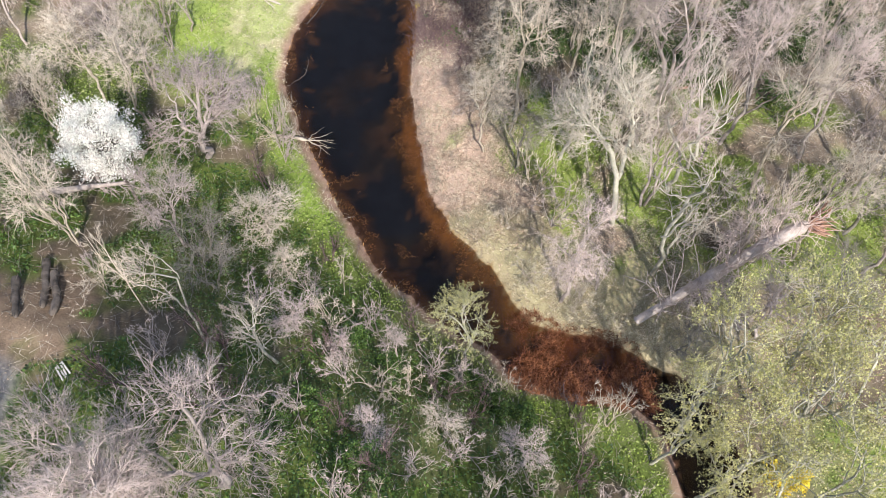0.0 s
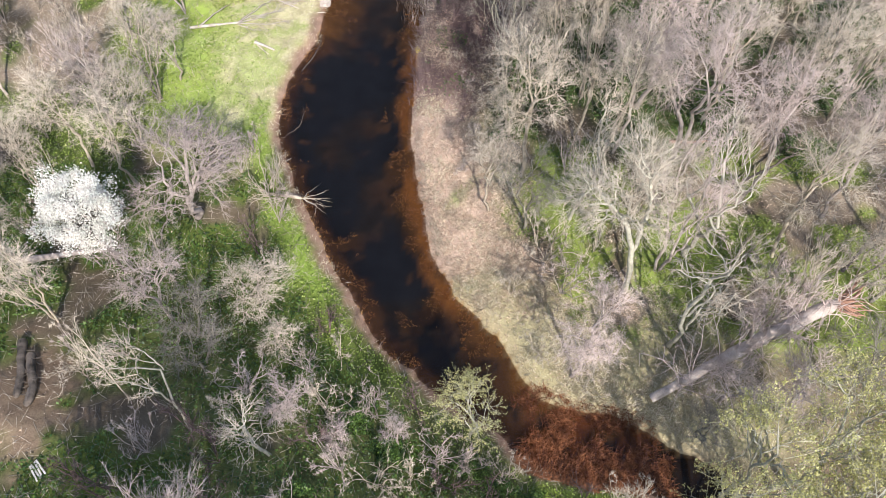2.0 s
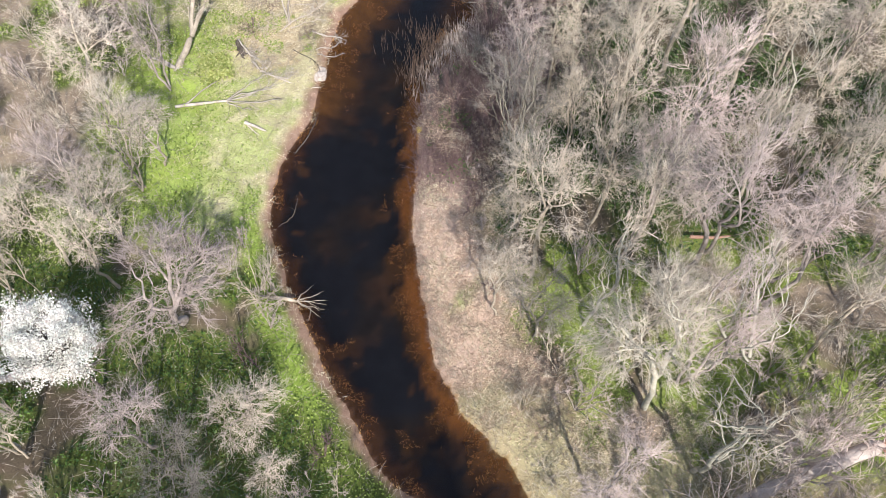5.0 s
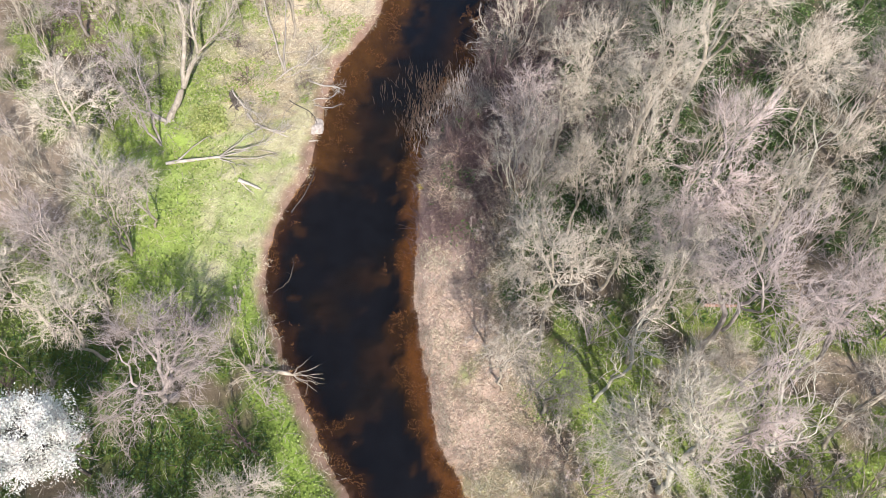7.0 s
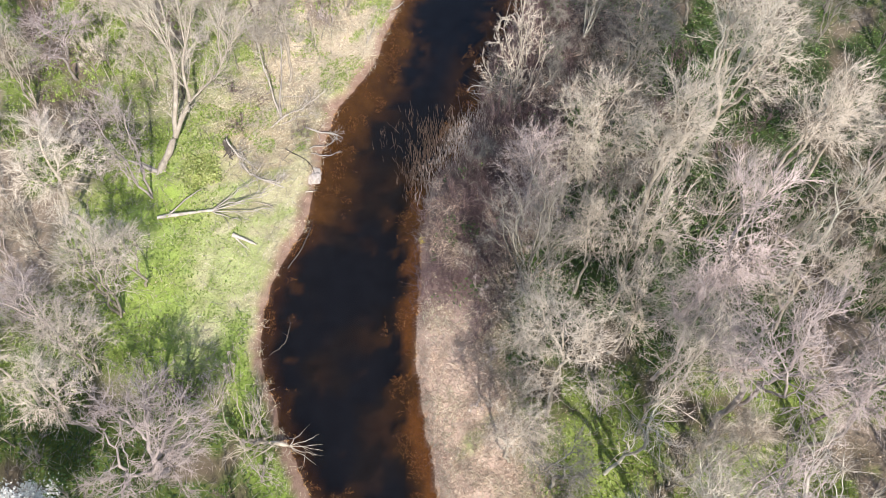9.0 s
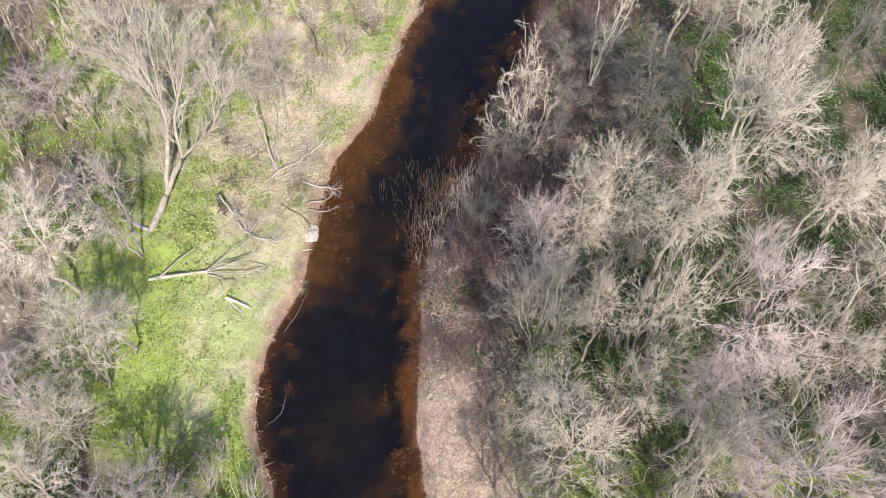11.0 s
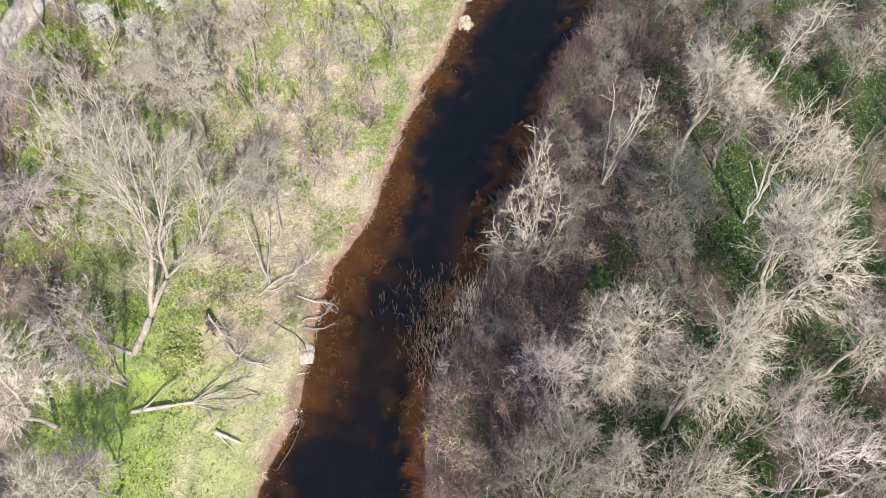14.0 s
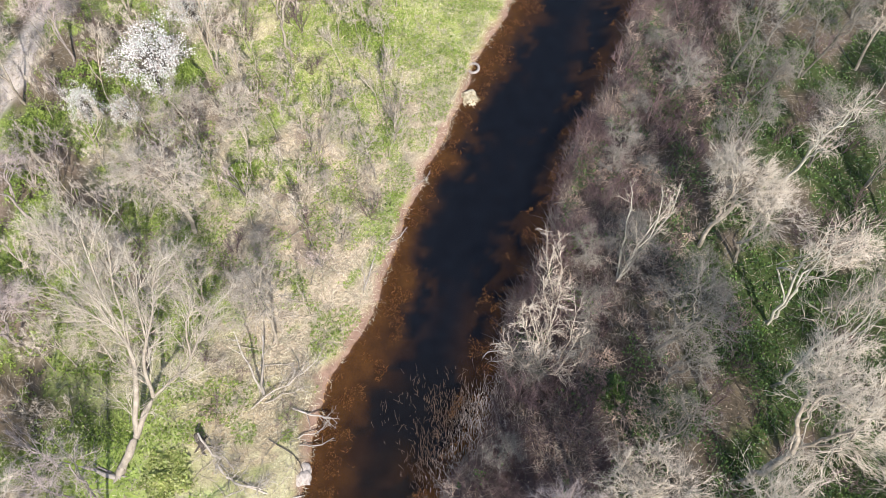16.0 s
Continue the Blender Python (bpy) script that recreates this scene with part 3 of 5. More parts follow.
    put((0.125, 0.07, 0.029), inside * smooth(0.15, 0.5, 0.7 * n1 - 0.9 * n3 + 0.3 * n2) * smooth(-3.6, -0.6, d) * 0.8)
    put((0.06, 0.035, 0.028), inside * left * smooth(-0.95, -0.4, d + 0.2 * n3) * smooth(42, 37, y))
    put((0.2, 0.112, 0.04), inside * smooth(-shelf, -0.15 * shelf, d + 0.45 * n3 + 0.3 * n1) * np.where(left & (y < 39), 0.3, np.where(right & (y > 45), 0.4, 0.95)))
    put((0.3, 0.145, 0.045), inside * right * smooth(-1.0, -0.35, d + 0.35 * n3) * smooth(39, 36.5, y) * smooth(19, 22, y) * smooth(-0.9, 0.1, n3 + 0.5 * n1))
    # The same depth blackening put over the shallows of this reach.
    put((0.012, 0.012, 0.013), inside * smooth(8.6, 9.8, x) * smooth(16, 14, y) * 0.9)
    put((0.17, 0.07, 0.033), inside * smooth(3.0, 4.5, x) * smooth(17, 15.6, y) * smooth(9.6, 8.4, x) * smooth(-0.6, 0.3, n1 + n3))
    return col


def axis(lo, hi, step):
    fine = np.arange(lo, hi + step, step)
    far = np.cumsum(step * 1.5 ** np.arange(1, 19))
    return np.concatenate([lo - far[::-1], fine, hi + far])


def build_ground():
    xs, ys = axis(-29, 29, 0.28), axis(3, 75, 0.28)
    X, Y = np.meshgrid(xs, ys)
    Z = land(X, Y)
    nx, ny = len(xs), len(ys)
    i = np.arange(nx * ny).reshape(ny, nx)
    f = np.stack([i[:-1, :-1], i[:-1, 1:], i[1:, 1:], i[1:, :-1]], -1).reshape(-1, 4)
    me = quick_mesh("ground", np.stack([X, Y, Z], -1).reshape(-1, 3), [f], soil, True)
    c = np.concatenate([soil_and_shade_colour(X, Y).reshape(-1, 3), np.ones((nx * ny, 1))], 1).astype(np.float32)
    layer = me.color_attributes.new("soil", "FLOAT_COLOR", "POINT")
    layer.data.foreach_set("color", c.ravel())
    tagged(new("ground", me), "woodland floor of turf, leaf litter and straw with muddy stream banks", "ground", kind="structure")


def build_water():
    n = len(LINE)
    tx, ty = np.gradient(LINE[:, 0]), np.gradient(LINE[:, 1])
    ln = np.hypot(tx, ty)
    nx, ny = ty / ln, -tx / ln
    w = LINE[:, 2] + 0.9
    cols = np.linspace(-1, 1, 9)
    v = np.stack([LINE[:, None, 0] + nx[:, None] * w[:, None] * cols, LINE[:, None, 1] + ny[:, None] * w[:, None] * cols, np.zeros((n, 9))], -1)
    i = np.arange(n * 9).reshape(n, 9)
    f = np.stack([i[:-1, :-1], i[:-1, 1:], i[1:, 1:], i[1:, :-1]], -1).reshape(-1, 4)
    tagged(new("water", quick_mesh("water", v.reshape(-1, 3), [f], water_mat, True)), "still dark tea-brown stream water over a silty bed", "water", kind="structure")


build_ground()
build_water()


# ---- trees ----
def part(name, me, parent, label=""):
    ob = new(name, me)
    ob.parent = parent
    return tagged(ob, label)


def at(x, y, turn=0.0, scale=1.0, sink=0.05):
    return Matrix.LocRotScale((x, y, float(land(x, y)) - sink), Euler((0, 0, radians(turn))), scale if isinstance(scale, tuple) else (scale,) * 3)


def plant(name, meshes, m, label, category="tree", group="", parts=("trunk", "crown", "foliage")):
    root = tagged(new(name), label, category, group)
    root.matrix_world = m
    for k, me in zip(parts, meshes):
        part(k, me, root)
    return root

def variants(many, seed, make=None, **kw):
    return [(make or tree_meshes)("tree", seed + i, **{k: (v[i % len(v)] if isinstance(v, list) else v) for k, v in kw.items()}) for i in range(many)]


CREAM = variants(4, 250, crown_tree, low=[0.42, 0.36, 0.45, 0.4], tips=260, lobes=[11, 9, 12, 8], twigs=6, sprays=3, tip=0.0105, thick=0.85, twig_long=0.6, wood=bark_tan, fine=twig_cream)
TAN = variants(5, 200, crown_tree, low=[0.4, 0.34, 0.42, 0.3, 0.38], tips=190, lobes=[9, 7, 10, 8, 7], stems=[1, 3, 1, 2, 1], twigs=5, sprays=3, tip=0.011, thick=0.85, wood=bark_tan, fine=twig_tan)
PINK = variants(5, 300, crown_tree, low=[0.36, 0.42, 0.3, 0.4, 0.34], tips=180, lobes=[9, 8, 10, 7, 9], stems=[1, 1, 2, 1, 1], twigs=5, sprays=3, tip=0.011, thick=0.85, twig_long=0.8, wood=bark_pink, fine=twig_pink)
PALE = variants(5, 400, crown_tree, low=[0.4, 0.34, 0.42, 0.36, 0.45], tips=[85, 70, 95, 80, 75], lobes=[7, 6, 8, 7, 6], twigs=4, sprays=2, tip=0.015, spray=0.007, twig_long=0.75, crook=0.22, stems=[1, 1, 2, 1, 1], wood=bark_pale, fine=twig_tan)
BUD = variants(3, 500, crown_tree, radius=3.0, low=0.3, tips=110, lobes=[9, 8, 10], twigs=4, sprays=3, tip=0.014, twig_long=0.9, crook=0.16, wood=bark_pale, fine=twig_olive, leaf=bud_leaf, leaves=7000, leaf_size=0.054)
BLOSSOM = [blossom_meshes("blossom", 600, petals=300, size=0.052), blossom_meshes("blossom", 601, clumps=110, petals=75, size=0.056)]
WIDE = variants(2, 380, crown_tree, height=8, radius=3.2, low=0.26, tips=330, lobes=[13, 14], twigs=5, sprays=3, twig_long=0.75, thick=0.85, flat=0.3, tip=0.0125, wood=bark_pink, fine=twig_pink)
GREY = variants(4, 350, crown_tree, low=[0.3, 0.24, 0.34, 0.28], tips=150, lobes=[8, 7, 9, 7], stems=[2, 1, 3, 1], twigs=5, sprays=3, twig_long=0.8, wood=bark_grey, fine=twig_grey)
BUSH = variants(4, 700, height=4, radius=1.4, fork=0.1, limbs=2, branches=3, twigs=3, sprays=5, spray=0.0085, thick=0.026, stems=5, angle=24, splay=0.5, wood=bark_tan, fine=twig_tan)
BRUSH = variants(3, 720, height=4, radius=1.5, fork=0.1, limbs=2, branches=3, twigs=3, sprays=5, spray=0.0085, thick=0.022, stems=5, angle=24, splay=0.6, wood=twig_brown, fine=twig_brown)
GREYBUSH = variants(3, 740, height=4, radius=1.4, fork=0.1, limbs=2, branches=3, twigs=3, sprays=5, spray=0.0085, thick=0.026, stems=5, angle=28, splay=0.5, wood=bark_pink, fine=twig_pink)

SAPLING = variants(4, 760, height=5, radius=0.9, fork=[0.3, 0.4, 0.25, 0.35], limbs=5, branches=4, twigs=4, sprays=6, thick=0.032, angle=36, up=0.06, wood=bark_tan, fine=twig_tan)

KINDS = {
    "sapling": (SAPLING, 5, 0.9, "sapling", "thin leafless sapling with pale fine twigs", "tree", "saplings"),
    "cream": (CREAM, 12, 2.4, "cream_tree", "leafless tree with a dense cream-coloured crown of fine twigs", "tree", "woodland trees"),
    "tan": (TAN, 12, 2.4, "bare_tree", "leafless tan-barked tree with dense fine twigs, on the woodland floor", "tree", "woodland trees"),
    "pink": (PINK, 12, 2.4, "bare_tree", "leafless grey-pink tree with hazy spring twigs, on the woodland floor", "tree", "woodland trees"),
    "wide": (WIDE, 8, 3.2, "bare_tree", "low broad leafless tree with a dense pinkish crown of fine twigs", "tree", "woodland trees"),
    "dusk": (GREY, 12, 2.4, "grey_tree", "leafless dull grey tree among the crowded woodland", "tree", "woodland trees"),
    "pale": (PALE, 12, 2.6, "pale_tree", "pale lichen-covered leafless tree with crooked open limbs", "tree", "woodland trees"),
    "bud": (BUD, 12, 3.0, "budding_tree", "pale tree with small yellow-green spring leaves beside the stream", "tree", "budding trees"),
    "blossom": (BLOSSOM, 8, 1.9, "blossom_tree", "small tree covered in white spring blossom", "tree", "blossom trees"),
    "bush": (BUSH, 4, 1.4, "bare_bush", "leafless tan bush of many thin stems", "bush", "bushes"),
    "brush": (BRUSH, 4, 1.5, "brown_bush", "leafless purple-brown bush of many thin stems near the bank", "bush", "bushes"),
    "grey": (GREYBUSH, 4, 1.4, "grey_bush", "leafless grey-pink bush of many thin stems", "bush", "bushes"),
}
spots = []


def put_tree(kind, x, y, top, radius=None, turn=None, variant=None):
    """A tree of that kind whose top is so many metres over the water."""
    meshes, h, r, name, label, cat, group = KINDS[kind]
    k = len(spots)
    tall = (top - float(land(x, y))) / h
    wide = (radius or r * min(1.25, 0.35 + 0.65 * tall)) / r
    spots.append((x, y, wide * r * 0.95))
    return plant(name, meshes[(k if variant is None else variant) % len(meshes)], at(x, y, (k * 97) % 360 if turn is None else turn, (wide, wide, tall)), label, cat, group)


def stand(rows):
    """Trees that stand out, by plan: kind, x, y, height of the top, radius of the crown."""
    for kind, x, y, top, radius in rows:
        put_tree(kind, x, y, top, radius, variant=int(y > 50) if kind == "blossom" else None)


# Trees of the wood beyond the inner bend.
stand([
    ("pink", 5.8, 17.4, 9.6, 2.1), ("pale", 10.5, 18.9, 13.2, 2.8), ("pink", 10.5, 22.9, 12.6, 2.4), ("pink", 11.3, 27.7, 13.3, 3.3), ("tan", 4.0, 28.4, 11.4, 2.3), ("tan", 8.0, 27.5, 13, 1.9),
    ("pale", 6.3, 25.7, 12, 2.0), ("tan", 2.2, 26.3, 7.6, 1.6), ("dusk", 4.7, 35.5, 8.6, 1.6), ("pale", 15.2, 34.2, 12.2, 2.2), ("pale", 11.8, 23.6, 12.2, 2.6), ("tan", 11.5, 26.0, 7.2, 1.5),
    ("cream", 5.4, 38.6, 10.8, 1.9), ("cream", 11.9, 40.8, 13.9, 2.9), ("cream", 9.0, 37.6, 13.6, 2.6), ("pink", 10.6, 33.0, 13.2, 3.0), ("tan", 7.5, 33.7, 12.8, 1.9), ("tan", 5.8, 34.4, 9, 1.5),
    ("tan", 3.3, 31.0, 9.4, 2.0), ("pale", 14.4, 45.2, 11.8, 1.9), ("tan", 13.9, 51.8, 7.4, 2.0), ("pink", 9.0, 30.0, 11.6, 1.9),
])
# Taller trees further up the shaded bank.
stand([
    ("dusk", 7.2, 37.8, 7, 1.5), ("dusk", 9.4, 45.4, 6.8, 1.8), ("dusk", 10.9, 49.2, 6.2, 1.7), ("tan", 13.9, 31.8, 10.2, 2.0), ("cream", 12.2, 52.7, 9.4, 2.3), ("pale", 14.9, 48.4, 11.2, 2.0),
    ("pale", 17.1, 55.7, 10.8, 2.0), ("dusk", 9.5, 46.9, 9, 2.4), ("tan", 6.4, 39.1, 11.4, 1.8), ("dusk", 12.3, 62.1, 5.2, 1.8), ("dusk", 16.5, 61.9, 6.2, 1.8), ("dusk", 8.1, 51.2, 5.6, 1.5),
    ("tan", 16.2, 23.5, 11.4, 2.2), ("tan", 17.5, 30.2, 12, 2.2), ("pink", 15.0, 26.6, 12.0, 2.4), ("tan", 15.2, 38.6, 12.0, 2.4), ("wide", -12.7, 25.9, 7.6, 3.5), ("pink", -12.5, 19.6, 9, 1.7),
    ("dusk", -11.2, 18.7, 7, 1.6), ("pale", -7.1, 12.8, 9.6, 1.8), ("pink", -4.3, 13.3, 5.2, 0.9), ("pink", -2.0, 13.5, 5.4, 0.8),
])
# Slope and meadow side.
stand([
    ("pink", 3.3, 8.8, 5.6, 1.2), ("tan", -0.1, 10.2, 5, 1.1), ("pink", -3.0, 9.5, 5.6, 1.1), ("wide", -8.3, 7.2, 14.8, 3.3), ("wide", -11.0, 6.6, 15.0, 3.2), ("pink", -9.6, 4.6, 16.0, 2.8),
    ("tan", -18.0, 38.0, 8.8, 2.6), ("tan", -15.7, 33.4, 8.6, 2.3), ("pink", -18.1, 31.5, 8.4, 2.0), ("tan", -16.2, 30.4, 7.4, 1.9), ("pink", -20.8, 47.8, 6.0, 2.1), ("tan", -16.3, 46.9, 5.2, 1.2),
    ("tan", -12.6, 50.0, 6.8, 1.6), ("tan", -14.9, 34.9, 6, 1.6), ("cream", -13.4, 53.8, 8.6, 2.5), ("tan", -11.1, 58.0, 6.8, 1.5), ("blossom", -17.2, 59.4, 4.2, 0.8), ("tan", -6.2, 59.4, 3.8, 1.1),
    ("tan", -9.6, 52.4, 2.8, 1.0), ("tan", -18.6, 51.5, 7, 1.8), ("tan", -6.7, 55.7, 3.4, 0.8), ("blossom", -15.5, 22.4, 9.2, 1.65),
])
# Saplings and blossom of the open bank, budding trees at the bend.
stand([
    ("blossom", -16.2, 62.6, 6.2, 1.9), ("blossom", -19.2, 59.2, 5.4, 0.9), ("blossom", -14.2, 66.2, 5.2, 1.3), ("blossom", -5.2, 7.6, 5.4, 0.8), ("bud", 1.0, 14.5, 6.6, 1.7), ("bud", 10.9, 11.2, 14.4, 2.2),
    ("bud", 9.3, 9.4, 12.8, 1.9), ("bud", 14.0, 12.2, 13.4, 2.6), ("bud", 13.3, 9.3, 13.4, 2.6), ("bud", 10.9, 7.8, 12.4, 2.2), ("bud", 13.0, 6.4, 13.4, 2.8), ("tan", 17.6, 19.6, 10.5, 1.8),
    ("bud", 15.4, 10.6, 12.4, 3.0), ("pink", 12.5, 16.0, 5.0, 1.8), ("pink", 15.0, 15.4, 6.0, 2.0), ("dusk", 17.6, 16.6, 7.0, 2.2), ("pink", 14.4, 19.0, 7.0, 2.0), ("dusk", 11.2, 14.6, 3.4, 1.3),
    ("brush", -7.7, 54.1, 1.6, 1.0), ("grey", -4.2, 12.2, 6.0, 1.3), ("bush", 6.4, 16.9, 2.6, 1.2), ("bush", 4.3, 18.6, 2.4, 1.1),
])
# Shrubs along both banks.
stand([
    ("grey", 7.6, 18.0, 3.4, 1.3), ("bush", 3.2, 21.6, 2.2, 1.0), ("bush", -1.5, 12.0, 5.0, 1.1), ("tan", -9.0, 21.0, 4.4, 2.2), ("dusk", -10.5, 17.1, 6.2, 1.7), ("pink", -6.7, 15.3, 5.0, 1.5),
    ("tan", -7.4, 18.4, 3.6, 1.2), ("bush", -9.0, 27.4, 3.4, 1.3), ("grey", 5.6, 21.6, 4.6, 1.6), ("grey", 13.6, 18.4, 8.0, 2.0), ("bush", 15.4, 19.4, 8.5, 1.8),
])


TALL = crown_tree("tall_pale_tree", 917, height=12.6, radius=2.7, low=0.5, tips=320, lobes=12, twigs=6, sprays=3, tip=0.012, twig_long=0.65, flat=0.2, thick=0.9, wood=bark_pale, fine=twig_cream)
plant("pale_tree", TALL, at(8.7, 21.7) @ pose(0, 0, 0, 1.5, -11, 0), "tall pale tree with cream fan crown over bare trunk", "tree", "woodland trees")
spots.append((7.0, 21.2, 2.2))
plant("pale_tree", PALE[0], at(-10.2, 13.6, 40, (0.5, 0.5, 0.56)) @ pose(0, 0, 0, -22, -8, 0), "slim pale tree leaning up the slope with a thin bare crown", "tree", "woodland trees")
spots.append((-10.9, 15.0, 1.5))


def free(x, y, gap):
    return all(math.hypot(x - a, y - b) > gap * 0.5 + r * 0.75 for a, b, r in spots)


def woods(kinds, many, xlo, xhi, ylo, yhi, gap, low, high, seed, edge=3.0, side=0, avoid=()):
    """Fills a stretch of woodland with trees that keep their distance."""
    g = np.random.default_rng(seed)
    made = 0
    for _ in range(many * 40):
        x, y = g.uniform(xlo, xhi), g.uniform(ylo, yhi)
        d, s = shore(np.array([x]), np.array([y]))
        if d[0] < edge or (side and s[0] != side) or not free(x, y, gap):
            continue
        if any(math.hypot((x - a) / c, (y - b) / e) < 1 for a, b, c, e in avoid):
            continue
        put_tree(kinds[made % len(kinds)], x, y, g.uniform(low, high) + float(land(x, y)))
        made += 1
        if made == many:
            break


MEADOW = [(-14.8, 43.2, 2.6, 3.0), (-11.8, 38, 3.6, 8.5), (-9.5, 43, 5.0, 4.5), (-17.5, 13, 4.5, 3.6), (-5.5, 50, 3.5, 5)]
woods(["tan", "pink", "dusk", "tan", "pink"], 24, 3, 26, 18.5, 41, 1.6, 7.0, 11, 21, 4.3, 1, CLEARINGS)
woods(["dusk", "dusk", "dusk", "tan", "dusk", "dusk"], 26, 7, 27, 39, 75, 1.7, 5, 9, 28, 5.4, 1, [(5, 40.5, 4, 4.5)] + CLEARINGS)
woods(["tan", "tan", "pink", "tan"], 32, -28, -9, 16, 74, 2.0, 5.5, 8.5, 22, 2.5, -1, MEADOW)
woods(["sapling"], 84, -26, -3, 46, 73, 0.5, 2.6, 6.0, 31, 2.0, -1, MEADOW[:4])
woods(["bush", "brush", "bush", "grey"], 70, -26, -3, 46, 72, 0.5, 1.2, 3.6, 36, 1.8, -1, MEADOW[:4])
woods(["bush", "brush", "bush"], 10, -12, -6.5, 42.4, 48, 0.3, 0.5, 1.1, 37, 1.0, -1)
woods(["sapling"], 14, -26, -4, 14, 36, 0.8, 3.0, 6.0, 32, 2.0, -1, MEADOW)
woods(["pink", "tan", "dusk"], 12, -24, 10, -7, 2.5, 2.6, 10, 14, 23, 2.0, -1)
woods(["dusk", "tan", "pink"], 9, -24, -14, -3, 5, 0.6, 9.5, 12.5, 39, 2.0, -1)
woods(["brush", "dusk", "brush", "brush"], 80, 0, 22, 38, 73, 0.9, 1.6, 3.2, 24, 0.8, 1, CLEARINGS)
woods(["brush", "grey", "bush"], 12, -3, 5, 24, 37, 0.3, 0.5, 1.2, 38, 2.4, 1)
woods(["bush", "grey"], 30, 1, 24, 17, 40, 0.8, 2.0, 5.0, 25, 4.0, 1, CLEARINGS)
woods(["bush", "grey", "bush"], 44, -26, -3, 30, 73, 1.2, 1.4, 3.4, 26, 1.5, -1, MEADOW)
woods(["grey", "brush", "grey"], 24, -26, -5, 17, 30, 1.2, 1.4, 3.2, 34, 1.5, -1, MEADOW)
woods(["grey", "brush", "bush"], 40, -15, 12, 5, 16, 0.9, 2.0, 4.0, 27, 0.8, -1, MEADOW[3:4])


# ---- single things ----
def crooked(g, a, b, k, bend):
    """A line of k points from a to b that wanders a little."""
    a, b = np.array(a, float), np.array(b, float)
    t = np.linspace(0, 1, k)[:, None]
    p = a + (b - a) * t
    return p + bend * np.cumsum(g.normal(size=(k, 3)), 0) * np.sin(np.pi * t) * np.array([1, 1, 0.4])


def limb(w, g, a, b, r0, r1, k=7, bend=0.05, sides=7):
    p = crooked(g, a, b, k, bend)
    w.tubes(p[None], (np.linspace(r0, r1, k) * g.uniform(0.86, 1.14, k))[None], sides)
    return p[None], np.gradient(p, axis=0)[None]


def shoots(w, g, line, length, radius, many, t0=0.3, angle=40, up=0.0, again=0):
    p, d = line
    s, way, ln, r = sprout(g, p, unit(d), np.full(len(p), length), np.full(p.shape[:2], radius), many, t0, angle, 1.0, 1.0)
    q, e = grow(g, s, way, ln, 5, 0.16, up)
    w.tubes(q, taper(r, 5, 0.35), 4)
    if again:
        shoots(w, g, (q, e), length * 0.5, radius * 0.5, again, 0.25, angle, up)


def ground_at(x, y, over=0.0):
    return (x, y, float(land(x, y)) + over)


def single(name, w, mat, label, category, extra=()):
    """A thing with its own meshes as parts: (part name, Wood, material)."""
    if not extra:
        return tagged(new(name, w.mesh(name, mat)), label, category)
    root = tagged(new(name), label, category)
    for k, ww, m in extra:
        part(k, ww.mesh(k, m), root)
    return root


